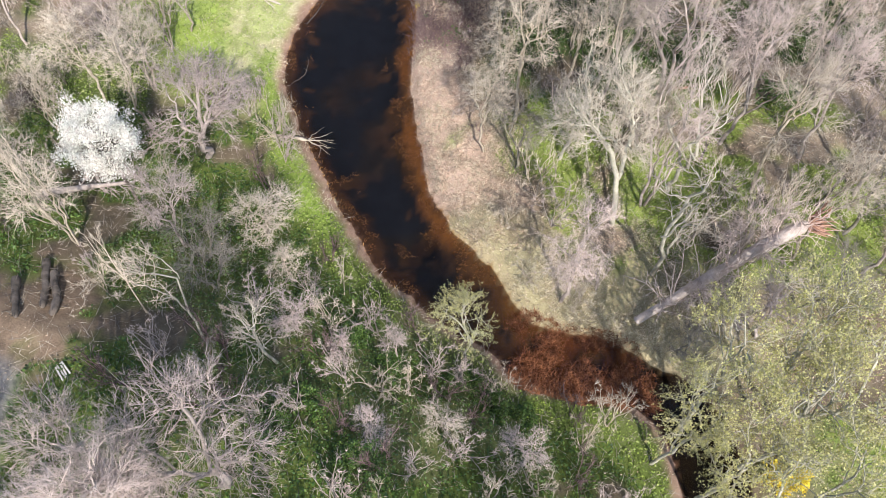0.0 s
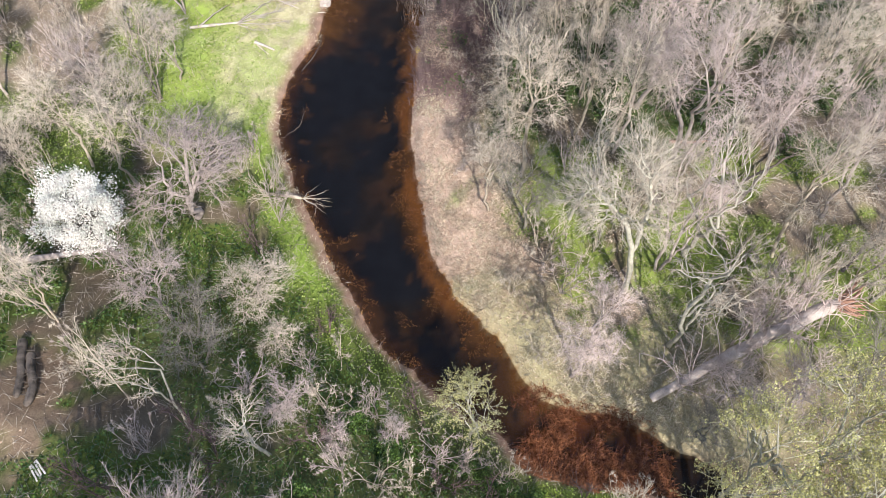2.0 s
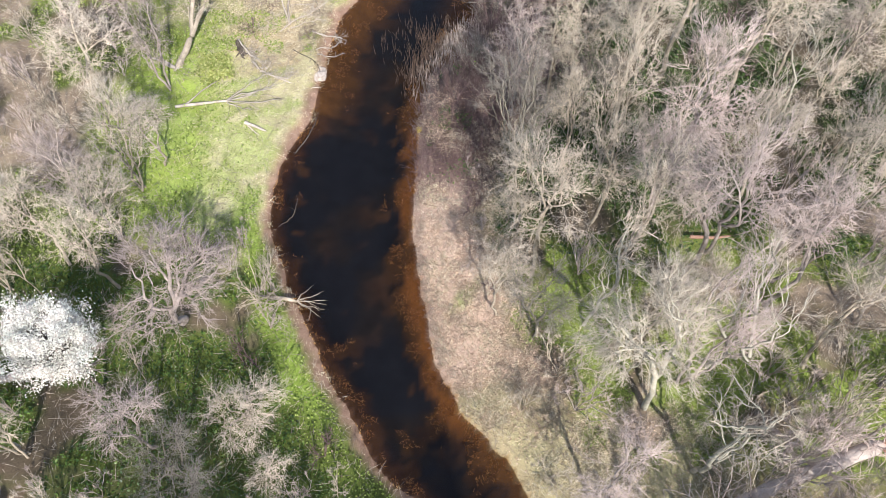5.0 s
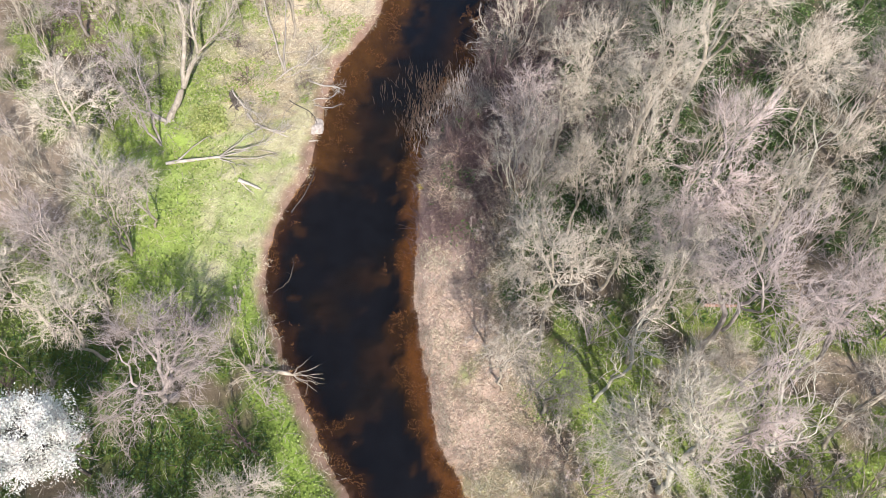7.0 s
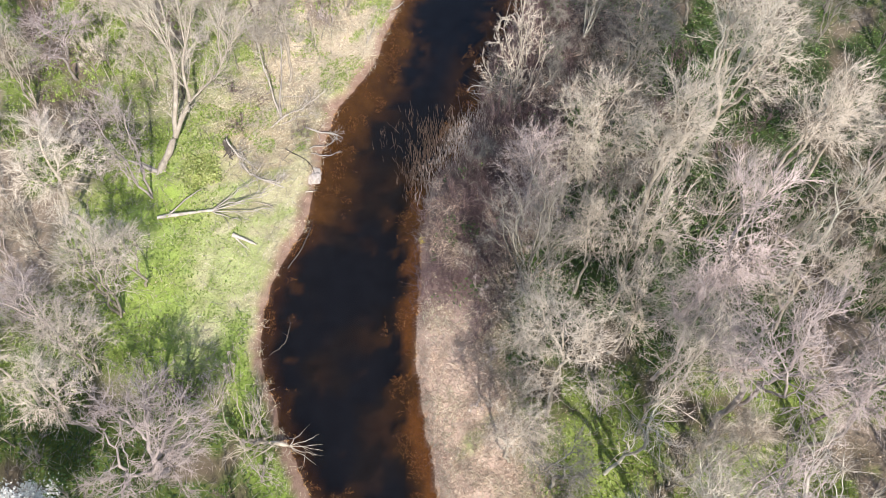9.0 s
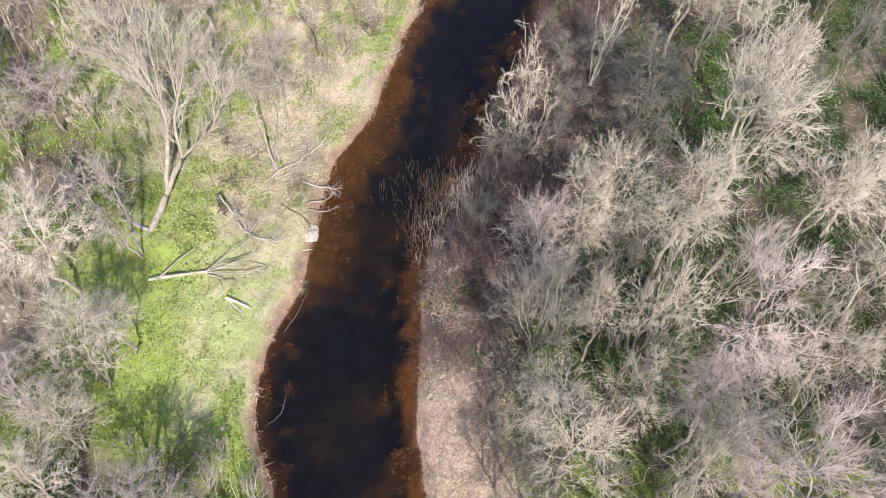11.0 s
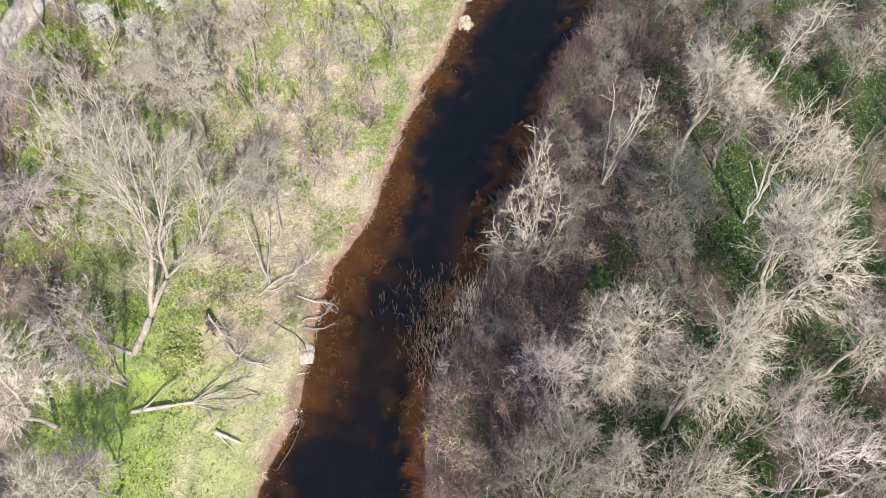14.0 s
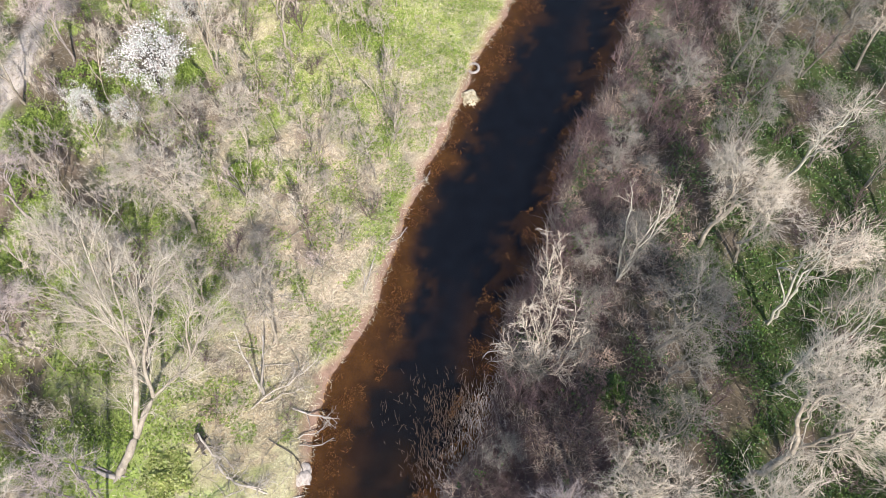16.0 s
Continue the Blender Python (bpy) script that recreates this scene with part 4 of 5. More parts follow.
def leaning_tree():
    """The big pale tree that leans from its roots in the meadow."""
    g = np.random.default_rng(5)
    foot = np.array(ground_at(-15.25, 41.6, -0.1))
    trunk, crown = Wood(), Wood()
    low, fork = np.array([-14.35, 43.1, 1.85]), np.array([-13.5, 44.4, 3.0])
    limb(trunk, g, foot, low, 0.21, 0.16, 7, 0.03, 9)
    limb(trunk, g, low - np.array([0.05, 0.08, 0.06]), fork, 0.155, 0.12, 6, 0.03, 8)
    lines = []
    for begin, end, r in ((low, (-14.3, 46.4, 5.6), 0.13), (fork, (-13.1, 46.6, 5.8), 0.1), (fork, (-11.6, 46.0, 4.7), 0.075)):
        lines.append(limb(trunk, g, begin, end, r, r * 0.6, 7, 0.08))
    tips = []
    for (p, d), ends in zip(lines, (((-17.0, 49.2, 8.8), (-15.6, 50.0, 9.6), (-14.4, 49.6, 9.2), (-17.4, 48.0, 7.6)), ((-13.4, 48.6, 8.2), (-12.4, 48.4, 8.0)), ((-10.6, 47.4, 5.8), (-11.4, 47.8, 6.6)))):
        for e in ends:
            tips.append(limb(trunk, g, p[0, -2], e, 0.055, 0.02, 7, 0.08))
    P, D = np.concatenate([t[0] for t in tips] + [x[0] for x in lines]), np.concatenate([t[1] for t in tips] + [x[1] for x in lines])
    s, way, ln, r = sprout(g, P, unit(D), np.full(len(P), 2.7), np.full(P.shape[:2], 0.017), 12, 0.1, 36, 0.8, 1.0)
    q, e = grow(g, s, way, ln, 5, 0.14, 0.1)
    crown.tubes(q, taper(r, 5, 0.4), 4)
    s, way, ln, r = sprout(g, q, e, ln, taper(r, 5, 0.4), 8, 0.1, 36, 0.6, 0.8)
    q, e = grow(g, s, way, ln, 3, 0.14, 0.08)
    crown.tubes(q, taper(np.maximum(r, 0.0075), 3, 0.6), 3)
    s, way, ln, r = sprout(g, q, e, ln, taper(r, 3), 5, 0.1, 34, 0.7, 0.8)
    q, e = grow(g, s, way, ln, 2, 0.1, 0.08)
    crown.tubes(q, np.full((len(q), 2), 0.006), 3)
    roots = Wood()
    for k in range(8):
        b = g.uniform(0, 6.28)
        limb(roots, g, foot + np.array([0, 0, 0.12]), foot + np.array([0.6 * math.cos(b), 0.6 * math.sin(b), 0.0]), 0.1, 0.02, 5, 0.04)
    single("leaning_tree", None, None, "large pale bare tree leaning steeply out of the meadow grass", "tree", (("trunk", trunk, bark_tan), ("crown", crown, twig_cream), ("roots", roots, dead_wood)))
    stub = Wood()
    limb(stub, g, foot + np.array([-0.1, -0.1, 0.15]), ground_at(-16.9, 41.9, 0.45), 0.11, 0.05, 5, 0.03)
    limb(stub, g, foot + np.array([-0.3, 0.1, 0.12]), ground_at(-16.5, 42.2, 0.2), 0.06, 0.03, 5, 0.03)
    single("broken_limb", stub, dead_wood, "short bleached broken limb lying beside the leaning tree", "branch")


def twin_snag():
    """Two slim dead stems from one root at the bank."""
    g = np.random.default_rng(8)
    foot = np.array(ground_at(-9.3, 45.3, -0.1))
    a, b = Wood(), Wood()
    l1 = limb(a, g, foot, (-8.6, 46.3, 5.0), 0.07, 0.025, 9, 0.06)
    shoots(a, g, l1, 1.0, 0.03, 5, 0.5, 40, 0.05)
    l2 = limb(b, g, foot, (-9.9, 46.6, 5.3), 0.06, 0.02, 9, 0.07)
    shoots(b, g, l2, 0.9, 0.025, 5, 0.4, 40, 0.05)
    single("dead_tree", None, None, "slim dead tree of two bleached stems near the bank", "tree", (("stem", a, dead_wood), ("stem", b, dead_wood)))
    w = Wood()
    l3 = limb(w, g, ground_at(-9.8, 44.6, 0.1), (-6.6, 47.0, 1.2), 0.042, 0.012, 10, 0.1)
    shoots(w, g, l3, 1.1, 0.014, 16, 0.1, 38, 0.02, 4)
    l4 = limb(w, g, ground_at(-9.2, 44.9, 0.1), (-7.0, 45.2, 0.7), 0.032, 0.01, 8, 0.12)
    shoots(w, g, l4, 0.9, 0.012, 18, 0.1, 50, -0.06, 3)
    single("fallen_branch", w, dead_wood, "bleached fallen branch propped up towards the water", "branch")


def fallen_tree():
    g = np.random.default_rng(12)
    w, br = Wood(), Wood()
    l = limb(w, g, ground_at(-14.9, 38.65, 0.18), ground_at(-11.8, 39.1, 0.3), 0.1, 0.06, 8, 0.04)
    m = limb(br, g, l[0][0, 1], ground_at(-12.6, 40.3, 0.55), 0.05, 0.02, 7, 0.06)
    ends = [(-8.9, 40.3, 0.7), (-9.4, 39.7, 0.8), (-9.0, 39.2, 0.5), (-10.2, 40.6, 0.9), (-10.6, 38.6, 0.3)]
    for e in ends:
        t = limb(br, g, l[0][0, -2], ground_at(e[0], e[1], e[2]), 0.04, 0.012, 8, 0.09)
        shoots(br, g, t, 1.0, 0.02, 5, 0.3, 30, 0.0, 2)
    single("fallen_tree", None, None, "small bleached fallen tree lying on the green meadow", "log", (("trunk", w, dead_wood), ("side_branch", br, dead_wood)))
    w = Wood()
    limb(w, g, ground_at(-11.05, 37.75, 0.12), ground_at(-9.8, 37.25, 0.12), 0.11, 0.06, 6, 0.02)
    limb(w, g, ground_at(-10.9, 37.6, 0.06), ground_at(-10.1, 36.95, 0.05), 0.04, 0.03, 5, 0.03)
    single("split_log", w, dead_wood, "short split log of bare white wood lying on the grass", "log")
    w = Wood()
    l = limb(w, g, ground_at(-11.9, 43.3, 0.7), ground_at(-10.6, 41.5, 0.2), 0.045, 0.07, 9, 0.12)
    l2 = limb(w, g, l[0][0, -1], ground_at(-8.9, 41.0, 0.2), 0.065, 0.035, 9, 0.12)
    shoots(w, g, l, 1.2, 0.014, 34, 0.05, 65, 0.0, 4)
    shoots(w, g, l2, 1.3, 0.014, 34, 0.05, 65, 0.0, 4)
    limb(w, g, ground_at(-9.7, 41.1, 0.1), ground_at(-7.1, 40.8, 0.12), 0.055, 0.03, 9, 0.06)
    # A dark stump shape, added to give the uprooted stump's hollow its shade.
    stump = Wood()
    limb(stump, g, ground_at(-11.8, 42.9, -0.1), ground_at(-11.95, 43.3, 0.75), 0.19, 0.13, 6, 0.03, 9)
    for k in range(5):
        limb(stump, g, ground_at(-11.8, 42.9, 0.1), ground_at(-11.8 + 0.5 * math.cos(1.3 * k), 42.9 + 0.5 * math.sin(1.3 * k), 0.02), 0.08, 0.02, 5, 0.03, 6)
    single("broken_stump", stump, bark_dark, "dark stump shape added for the shaded hollow at the uprooted stump", "stump")
    single("uprooted_stump", w, dead_wood, "tangle of an uprooted grey stump and its roots", "stump")
    w = Wood()
    l = limb(w, g, ground_at(-7.9, 44.6, 0.15), (-6.05, 44.15, 0.3), 0.055, 0.03, 9, 0.09)
    shoots(w, g, l, 0.9, 0.018, 12, 0.25, 55, 0.08, 3)
    single("driftwood", w, dead_wood, "bleached forked driftwood at the water's edge", "driftwood")
    for a, b, c, e in ((-7.6, 43.2, -6.2, 44.5), (-7.5, 42.9, -5.9, 43.3), (-8.3, 36.2, -7.2, 38.9), (-8.9, 43.2, -7.2, 41.4), (-4.8, 50.6, -2.9, 55.0), (-3.6, 53.2, -2.6, 54.4), (-8.8, 31.6, -7.9, 33.2)):
        w = Wood()
        l = limb(w, g, ground_at(a, b, 0.12), (c, e, max(float(land(c, e)), 0) + 0.08), 0.035, 0.015, 8, 0.08, 5)
        shoots(w, g, l, 0.6, 0.012, 3, 0.4, 40, 0.0)
        tagged(single("stick", w, dead_wood if a > -8 else bark_dark, "thin bare stick lying across the muddy bank", "branch"), group="sticks")


def bank_stump():
    """The washed-out root plate that hangs over the water."""
    g = np.random.default_rng(15)
    w = Wood()
    l = limb(w, g, ground_at(-9.2, 27.3, 0.35), (-7.3, 27.1, 0.45), 0.06, 0.1, 6, 0.05, 8)
    for k in range(9):
        b = g.uniform(-1.2, 1.2)
        limb(w, g, (-7.4, 27.1, 0.55), (-7.4 + g.uniform(0.7, 1.7) * math.cos(b), 27.1 + 1.2 * math.sin(b), 0.35 + 0.25 * g.normal()), 0.02, 0.006, 6, 0.08, 5)
    for k in range(16):
        b = g.uniform(1.2, 5.0)
        t = limb(w, g, (-8.7 + 0.3 * g.normal(), 27.3 + 0.2 * g.normal(), 0.8), (-9.0 + 1.6 * math.cos(b), 27.5 + 1.8 * math.sin(b), 1.0 + 1.4 * g.random()), 0.035, 0.01, 7, 0.07, 4)
        shoots(w, g, t, 0.8, 0.011, 5, 0.3, 35, 0.05, 2)
    single("bank_stump", w, bark_tan, "pale washed-out stump with bare roots overhanging the water", "stump")


def boulder():
    bm = bmesh.new()
    bmesh.ops.create_icosphere(bm, subdivisions=3, radius=0.46)
    for v in bm.verts:
        n = noise.noise(v.co * 3.5) * 0.55 + noise.noise(v.co * 9) * 0.14
        v.co = v.co * (1 + n)
        v.co.z *= 0.45
    me = bpy.data.meshes.new("boulder")
    bm.to_mesh(me)
    bm.free()
    me.materials.append(rock_mat)
    ob = tagged(new("boulder", me), "pale round stone half sunk in the muddy bank", "stone")
    ob.matrix_world = Matrix.Translation(ground_at(-7.3, 41.65, 0.02))


def tyre():
    """An old tyre with a hollow rim and tread blocks."""
    bm = bmesh.new()
    n, prof = 40, []
    for k in range(14):
        a = 2 * math.pi * k / 14
        prof.append((0.085 * math.cos(a) * (1.1 if math.cos(a) > 0 else 0.7), 0.085 * math.sin(a)))
    rings = []
    for i in range(n):
        a = 2 * math.pi * i / n
        rings.append([bm.verts.new(((0.3 + r + (0.012 if i % 2 and r > 0.05 else 0)) * math.cos(a), (0.3 + r + (0.012 if i % 2 and r > 0.05 else 0)) * math.sin(a), z)) for r, z in prof])
    for i in range(n):
        for k in range(13):
            bm.faces.new((rings[i][k], rings[(i + 1) % n][k], rings[(i + 1) % n][k + 1], rings[i][k + 1]))
    me = bpy.data.meshes.new("tyre")
    bm.to_mesh(me)
    bm.free()
    me.materials.append(rubber)
    ob = tagged(new("tyre", me), "old dusty car tyre lying in the shallows by the bank", "tyre")
    ob.matrix_world = pose(1.2, 65.1, max(float(land(1.2, 65.1)), 0.0) + 0.1, 8, -6, 0)


def dumped_wood():
    """Dark logs and boards on the slope."""
    g = np.random.default_rng(19)
    for a, b in (((-17.9, 17.5), (-16.9, 14.6)), ((-17.3, 16.8), (-16.4, 14.2)), ((-18.6, 16.2), (-17.6, 13.9))):
        w = Wood()
        l = limb(w, g, ground_at(*a, 0.2), ground_at(*b, 0.2), 0.2, 0.14, 14, 0.03, 10)
        shoots(w, g, l, 0.7, 0.02, 16, 0.05, 70, 0.02, 2)
        tagged(single("old_log", w, bark_dark, "dark rotting log with flaking bark on the slope", "log"), group="rotting logs")
    w = Wood()
    l = limb(w, g, ground_at(-20.5, 22.2, 0.3), (-15.5, 23.3, 2.2), 0.2, 0.07, 9, 0.05, 8)
    shoots(w, g, l, 1.8, 0.04, 12, 0.2, 45, 0.05, 4)
    single("dead_tree", w, bark_pink, "grey fallen trunk with bare broken branches in the undergrowth", "log")
    root = tagged(new("broken_pallet"), "broken pallet of grey weathered slats on the slope", "pallet")
    for k in range(4):
        bm = bmesh.new()
        bmesh.ops.create_cube(bm, size=1)
        bmesh.ops.scale(bm, vec=(0.7, 0.07, 0.02), verts=bm.verts)
        bmesh.ops.bevel(bm, geom=bm.edges, offset=0.004, segments=1)
        me = bpy.data.meshes.new("slat")
        bm.to_mesh(me)
        bm.free()
        me.materials.append(plank_mat)
        part("slat", me, root).matrix_basis = pose(0, 0.12 * k, 0.02 + 0.012 * k, 0, 0, 6 * (k % 2) - 3)
    root.matrix_world = Matrix.Translation(ground_at(-15.4, 11.6, 0.1)) @ pose(0, 0, 0, 12, 0, -50)


def leaning_trunk():
    """The stout pale trunk that has fallen across the far bank and hangs in its neighbours."""
    g = np.random.default_rng(23)
    w, br = Wood(), Wood()
    l = limb(w, g, ground_at(9.4, 16.3, 0.15), (16.3, 18.5, 6.4), 0.2, 0.33, 14, 0.05, 12)
    shoots(br, g, l, 2.6, 0.03, 46, 0.1, 65, 0.02, 8)
    plate = Wood()
    for k in range(26):
        a, b = g.uniform(0, 6.28), g.uniform(0.3, 1.0)
        limb(plate, g, (16.0, 18.4, 6.15), (16.6 + 0.5 * g.random(), 18.6 + b * math.cos(a), 6.4 + b * math.sin(a)), 0.09, 0.015, 6, 0.1, 5)
    single("dead_tree", None, None, "stout pale fallen trunk leaning up through the trees with bare branches", "tree", (("trunk", w, bark_pink), ("side_branch", br, twig_pink), ("root_plate", plate, brick_red)))


def bank_willow(name, foot, tops, r, seed, label, bark=bark_tan):
    """A low tree of a few bowed stems that leans out over the water."""
    g = np.random.default_rng(seed)
    stems, crown = [], Wood()
    P, D = [], []
    for e in tops:
        stems.append(Wood())
        p, d = limb(stems[-1], g, ground_at(*foot, -0.1), e, r, 0.012, 8, 0.17, 6)
        P.append(p)
        D.append(d)
    P, D = np.concatenate(P), np.concatenate(D)
    s, way, ln, rr = sprout(g, P, unit(D), np.full(len(P), 1.4), np.full(P.shape[:2], 0.012), 16, 0.15, 48, 0.8, 1.0)
    q, e = grow(g, s, way, ln, 5, 0.22, 0.06)
    crown.tubes(q, taper(rr, 5, 0.4), 4)
    s, way, ln, rr = sprout(g, q, e, ln, taper(rr, 5, 0.4), 7, 0.15, 36, 0.55, 0.8)
    q, e = grow(g, s, way, ln, 3, 0.2, 0.05)
    crown.tubes(q, np.maximum(taper(rr, 3, 0.6), 0.008), 3)
    single(name, None, None, label, "tree", [("stem", w, bark) for w in stems] + [("crown", crown, twig_tan)])


def leafy_bush(x, y, radius, height, many, mat, label, size=0.09, name="green_bush"):
    """A low ragged mound of small leaves."""
    g = np.random.default_rng(int(abs(x * 31 + y * 17)) + 7)
    a = g.uniform(0, 6.28, many)
    r = np.sqrt(g.random(many)) * radius * (1 + 0.15 * g.normal(size=many)) * (1 + 0.3 * np.sin(3 * a + x) * np.cos(2 * a + y))
    px, py = r * np.cos(a), r * np.sin(a)
    dome = height * np.sqrt(np.clip(1 - (r / radius / 1.25) ** 2, 0.05, 1)) * (0.6 + 0.75 * waves(px + x, py + y, 0.6, 71))
    c = np.stack([px, py, np.maximum(dome * g.uniform(0.35, 1.0, many) ** 0.5, 0.05)], 1)
    ob = tagged(new(name, scatter_leaves(name, g, c, size, mat, 0.8)), label, "bush", "green bushes")
    ob.matrix_world = Matrix.Translation(ground_at(x, y, -0.02))


def arching_branch():
    """A dead branch that loops out of the bank and dips its tip into the water."""
    g = np.random.default_rng(61)
    w = Wood()
    for reach, rise, swing in ((1.9, 0.55, 0.1), (1.6, 0.4, -0.35), (1.3, 0.7, 0.3), (1.0, 0.35, -0.1)):
        t = np.linspace(0, 1, 10)
        p = np.stack([2.9 - reach * np.sin(t * 1.75), 47.2 + swing * np.sin(t * 3.1) - 0.35 * t, 0.35 + rise * np.sin(t * 2.6)], 1)
        w.tubes(p[None], np.linspace(0.03, 0.012, 10)[None], 5)
        shoots(w, g, (p[None], np.gradient(p, axis=0)[None]), 0.5, 0.01, 6, 0.2, 45, 0.02)
    single("arching_branch", w, dead_wood, "pale dead branch looping from the bank down to the water", "branch")


def strewn_sticks():
    """Loose sticks along the open bank and a few dark boughs in the wood."""
    g = np.random.default_rng(67)
    for k in range(34):
        y = g.uniform(39, 68)
        x = float(np.interp(y, LINE[:, 1], LINE[:, 0] - LINE[:, 2] * 1.08)) - g.uniform(0.2, 6.5)
        a, ln = g.uniform(0, 3.14), g.uniform(0.6, 2.4)
        w = Wood()
        c, e = x + ln * math.cos(a), y + ln * math.sin(a)
        l = limb(w, g, ground_at(x, y, 0.08), (c, e, max(float(land(c, e)), 0) + 0.1), g.uniform(0.018, 0.04), 0.01, 7, 0.06, 5)
        shoots(w, g, l, 0.5, 0.009, 4, 0.3, 40, 0.02)
        tagged(single("stick", w, (dead_wood, bark_tan, bark_grey)[k % 3], "loose dry stick lying on the open bank", "branch"), group="sticks")
    for a, b, r in (((15.3, 27.6), (18.9, 29.6), 0.09), ((13.6, 25.2), (15.2, 27.8), 0.07), ((19.2, 22.4), (21.6, 25.0), 0.08)):
        w = Wood()
        l = limb(w, g, ground_at(*a, 0.5), ground_at(*b, 1.2), r, 0.03, 9, 0.16, 6)
        shoots(w, g, l, 1.2, 0.025, 7, 0.2, 45, 0.03, 2)
        single("fallen_bough", w, bark_dark, "dark curved bough fallen into the green undergrowth", "branch")
    w = Wood()
    limb(w, g, ground_at(11.9, 30.2, 0.5), ground_at(14.0, 30.2, 0.45), 0.09, 0.07, 7, 0.02, 8)
    single("rotten_log", w, brick_red, "short red-brown rotten log in the undergrowth", "log")


leaning_tree()
twin_snag()
arching_branch()
strewn_sticks()
fallen_tree()
bank_stump()
boulder()
tyre()
dumped_wood()
leaning_trunk()
bank_willow("bank_willow", (3.4, 45.9), ((2.6, 47.0, 6.4), (3.6, 47.2, 6.9), (4.6, 46.9, 6.0), (1.6, 46.6, 3.8), (5.2, 46.4, 4.6), (3.0, 47.6, 7.1), (4.2, 47.9, 6.6), (2.2, 46.8, 5.2)), 0.036, 31, "low pale willow with bowed stems leaning over the water")
bank_willow("bank_willow", (4.3, 48.8), ((3.9, 51.2, 5.3), (3.6, 51.6, 5.6), (4.4, 51.0, 5.0)), 0.034, 32, "slim pale willow stem with curled top over the water")
bank_willow("pale_tree", (7.8, 50.9), ((8.4, 52.0, 8.2), (7.2, 52.6, 7.4), (9.2, 52.0, 8.6), (8.9, 51.4, 7.9)), 0.06, 33, "slim white-barked bare tree with a spreading forked top", bark_pale)


def reed_bed():
    """Dry reeds standing in the shallows."""
    g = np.random.default_rng(51)
    x, y = [], []
    for cx, cy, sx, sy, many in ((-0.9, 43.2, 0.9, 1.0, 520), (0.5, 44.6, 0.9, 0.6, 620), (0.9, 43.4, 0.8, 0.9, 300), (-1.9, 41.6, 0.35, 0.9, 120), (-0.6, 45.8, 1.0, 0.7, 50), (-3.7, 45.0, 0.25, 0.5, 14), (-2.2, 45.8, 0.6, 0.6, 18)):
        x.append(cx + sx * g.normal(size=many))
        y.append(cy + sy * g.normal(size=many))
    x, y = np.concatenate(x), np.concatenate(y)
    ok = shore(x, y)[0] < 1.2
    x, y = x[ok], y[ok]
    w = Wood()
    s = np.stack([x, y, land(x, y)], 1)
    way = unit(np.stack([0.16 * g.normal(size=len(x)), 0.1 + 0.16 * g.normal(size=len(x)), np.ones(len(x))], 1))
    q, e = grow(g, s, way, g.uniform(0.35, 1.0, len(x)), 4, 0.1, 0.0)
    w.tubes(q, np.full((len(q), 4), 0.009), 3)
    ob = single("reed_bed", w, reed_dry, "stand of dry pale reed stalks in the dark shallows", "reeds")
    tagged(ob, kind="stuff")


reed_bed()

for x, y, r, h, many in ((6.6, 45.5, 0.9, 0.9, 1500), (7.0, 44.6, 0.7, 0.9, 1300), (18.6, 29.5, 1.3, 1.6, 2200),
                         (2.1, 11.6, 0.9, 0.7, 1500), (3.6, 11.2, 0.7, 0.6, 1200), (-2.6, 13.0, 0.9, 0.6, 1600), (-4.0, 14.6, 0.8, 0.5, 1400), (-5.6, 10.6, 0.9, 0.6, 1600), (-6.8, 9.4, 0.9, 0.6, 1600), (0.8, 12.6, 0.8, 0.6, 1500), (-3.4, 7.6, 1.3, 0.8, 2400)):
    leafy_bush(x, y, r, h, int(many * 1.5), wood_herb, "mound of green leaves on the woodland floor", 0.06)
for x, y, r, h, many in ((-18.4, 62.9, 1.3, 1.5, 2600), (-14.7, 63.2, 0.7, 1.5, 1400), (-20.6, 63.7, 1.4, 1.1, 2400), (-22.3, 56.6, 1.3, 0.9, 2200), (-23.0, 60.4, 1.2, 0.9, 2000), (-11.3, 57.1, 0.8, 0.7, 1200), (-5.3, 67.4, 1.6, 0.6, 2400)):
    leafy_bush(x, y, r, h, many, herb, "mound of fresh yellow-green leaves among pale saplings", 0.075)
leafy_bush(15.0, 8.6, 0.8, 1.8, 2200, yellow_mat, "small bush in full yellow flower below the budding trees", 0.07, "yellow_bush")
leafy_bush(0.9, 62.9, 0.45, 0.5, 900, straw_mat, "pale clump of dry rushes on the bank", 0.12, "rush_clump")
leafy_bush(-13.4, 41.6, 1.05, 0.4, 2600, grass_mat, "patch of fresh bright green leaves in the meadow", 0.1)
leafy_bush(-1.55, 37.7, 0.2, 0.15, 90, yellow_mat, "small tuft of yellow marsh flowers at the water's edge", 0.05, "yellow_flowers")
# ---- ground cover ----
def cover(name, label, category, many, chance, make, seed, box=(-29, 29, 5, 74)):
    """Strews small stuff over the ground where chance(colour, d, side, x, y) allows it."""
    g = np.random.default_rng(seed)
    x, y = g.uniform(box[0], box[1], many), g.uniform(box[2], box[3], many)
    d, side = shore(x, y)
    ok = g.random(many) < chance(soil_and_shade_colour(x, y), d, side, x, y)
    x, y = x[ok], y[ok]
    c = np.stack([x, y, land(x, y)], 1)
    tagged(new(name, make(g, c)), label, category, kind="stuff")


def greenness(c):
    return np.clip((c[:, 1] - c[:, 0]) * 30, 0, 1)


def shaded(x, y, s):
    """Woodland with ivy rather than meadow."""
    return ((s < 0) & (y < 29) & (shore(x, y)[0] > 2.0)) | ((s > 0) & (y > 29.5))


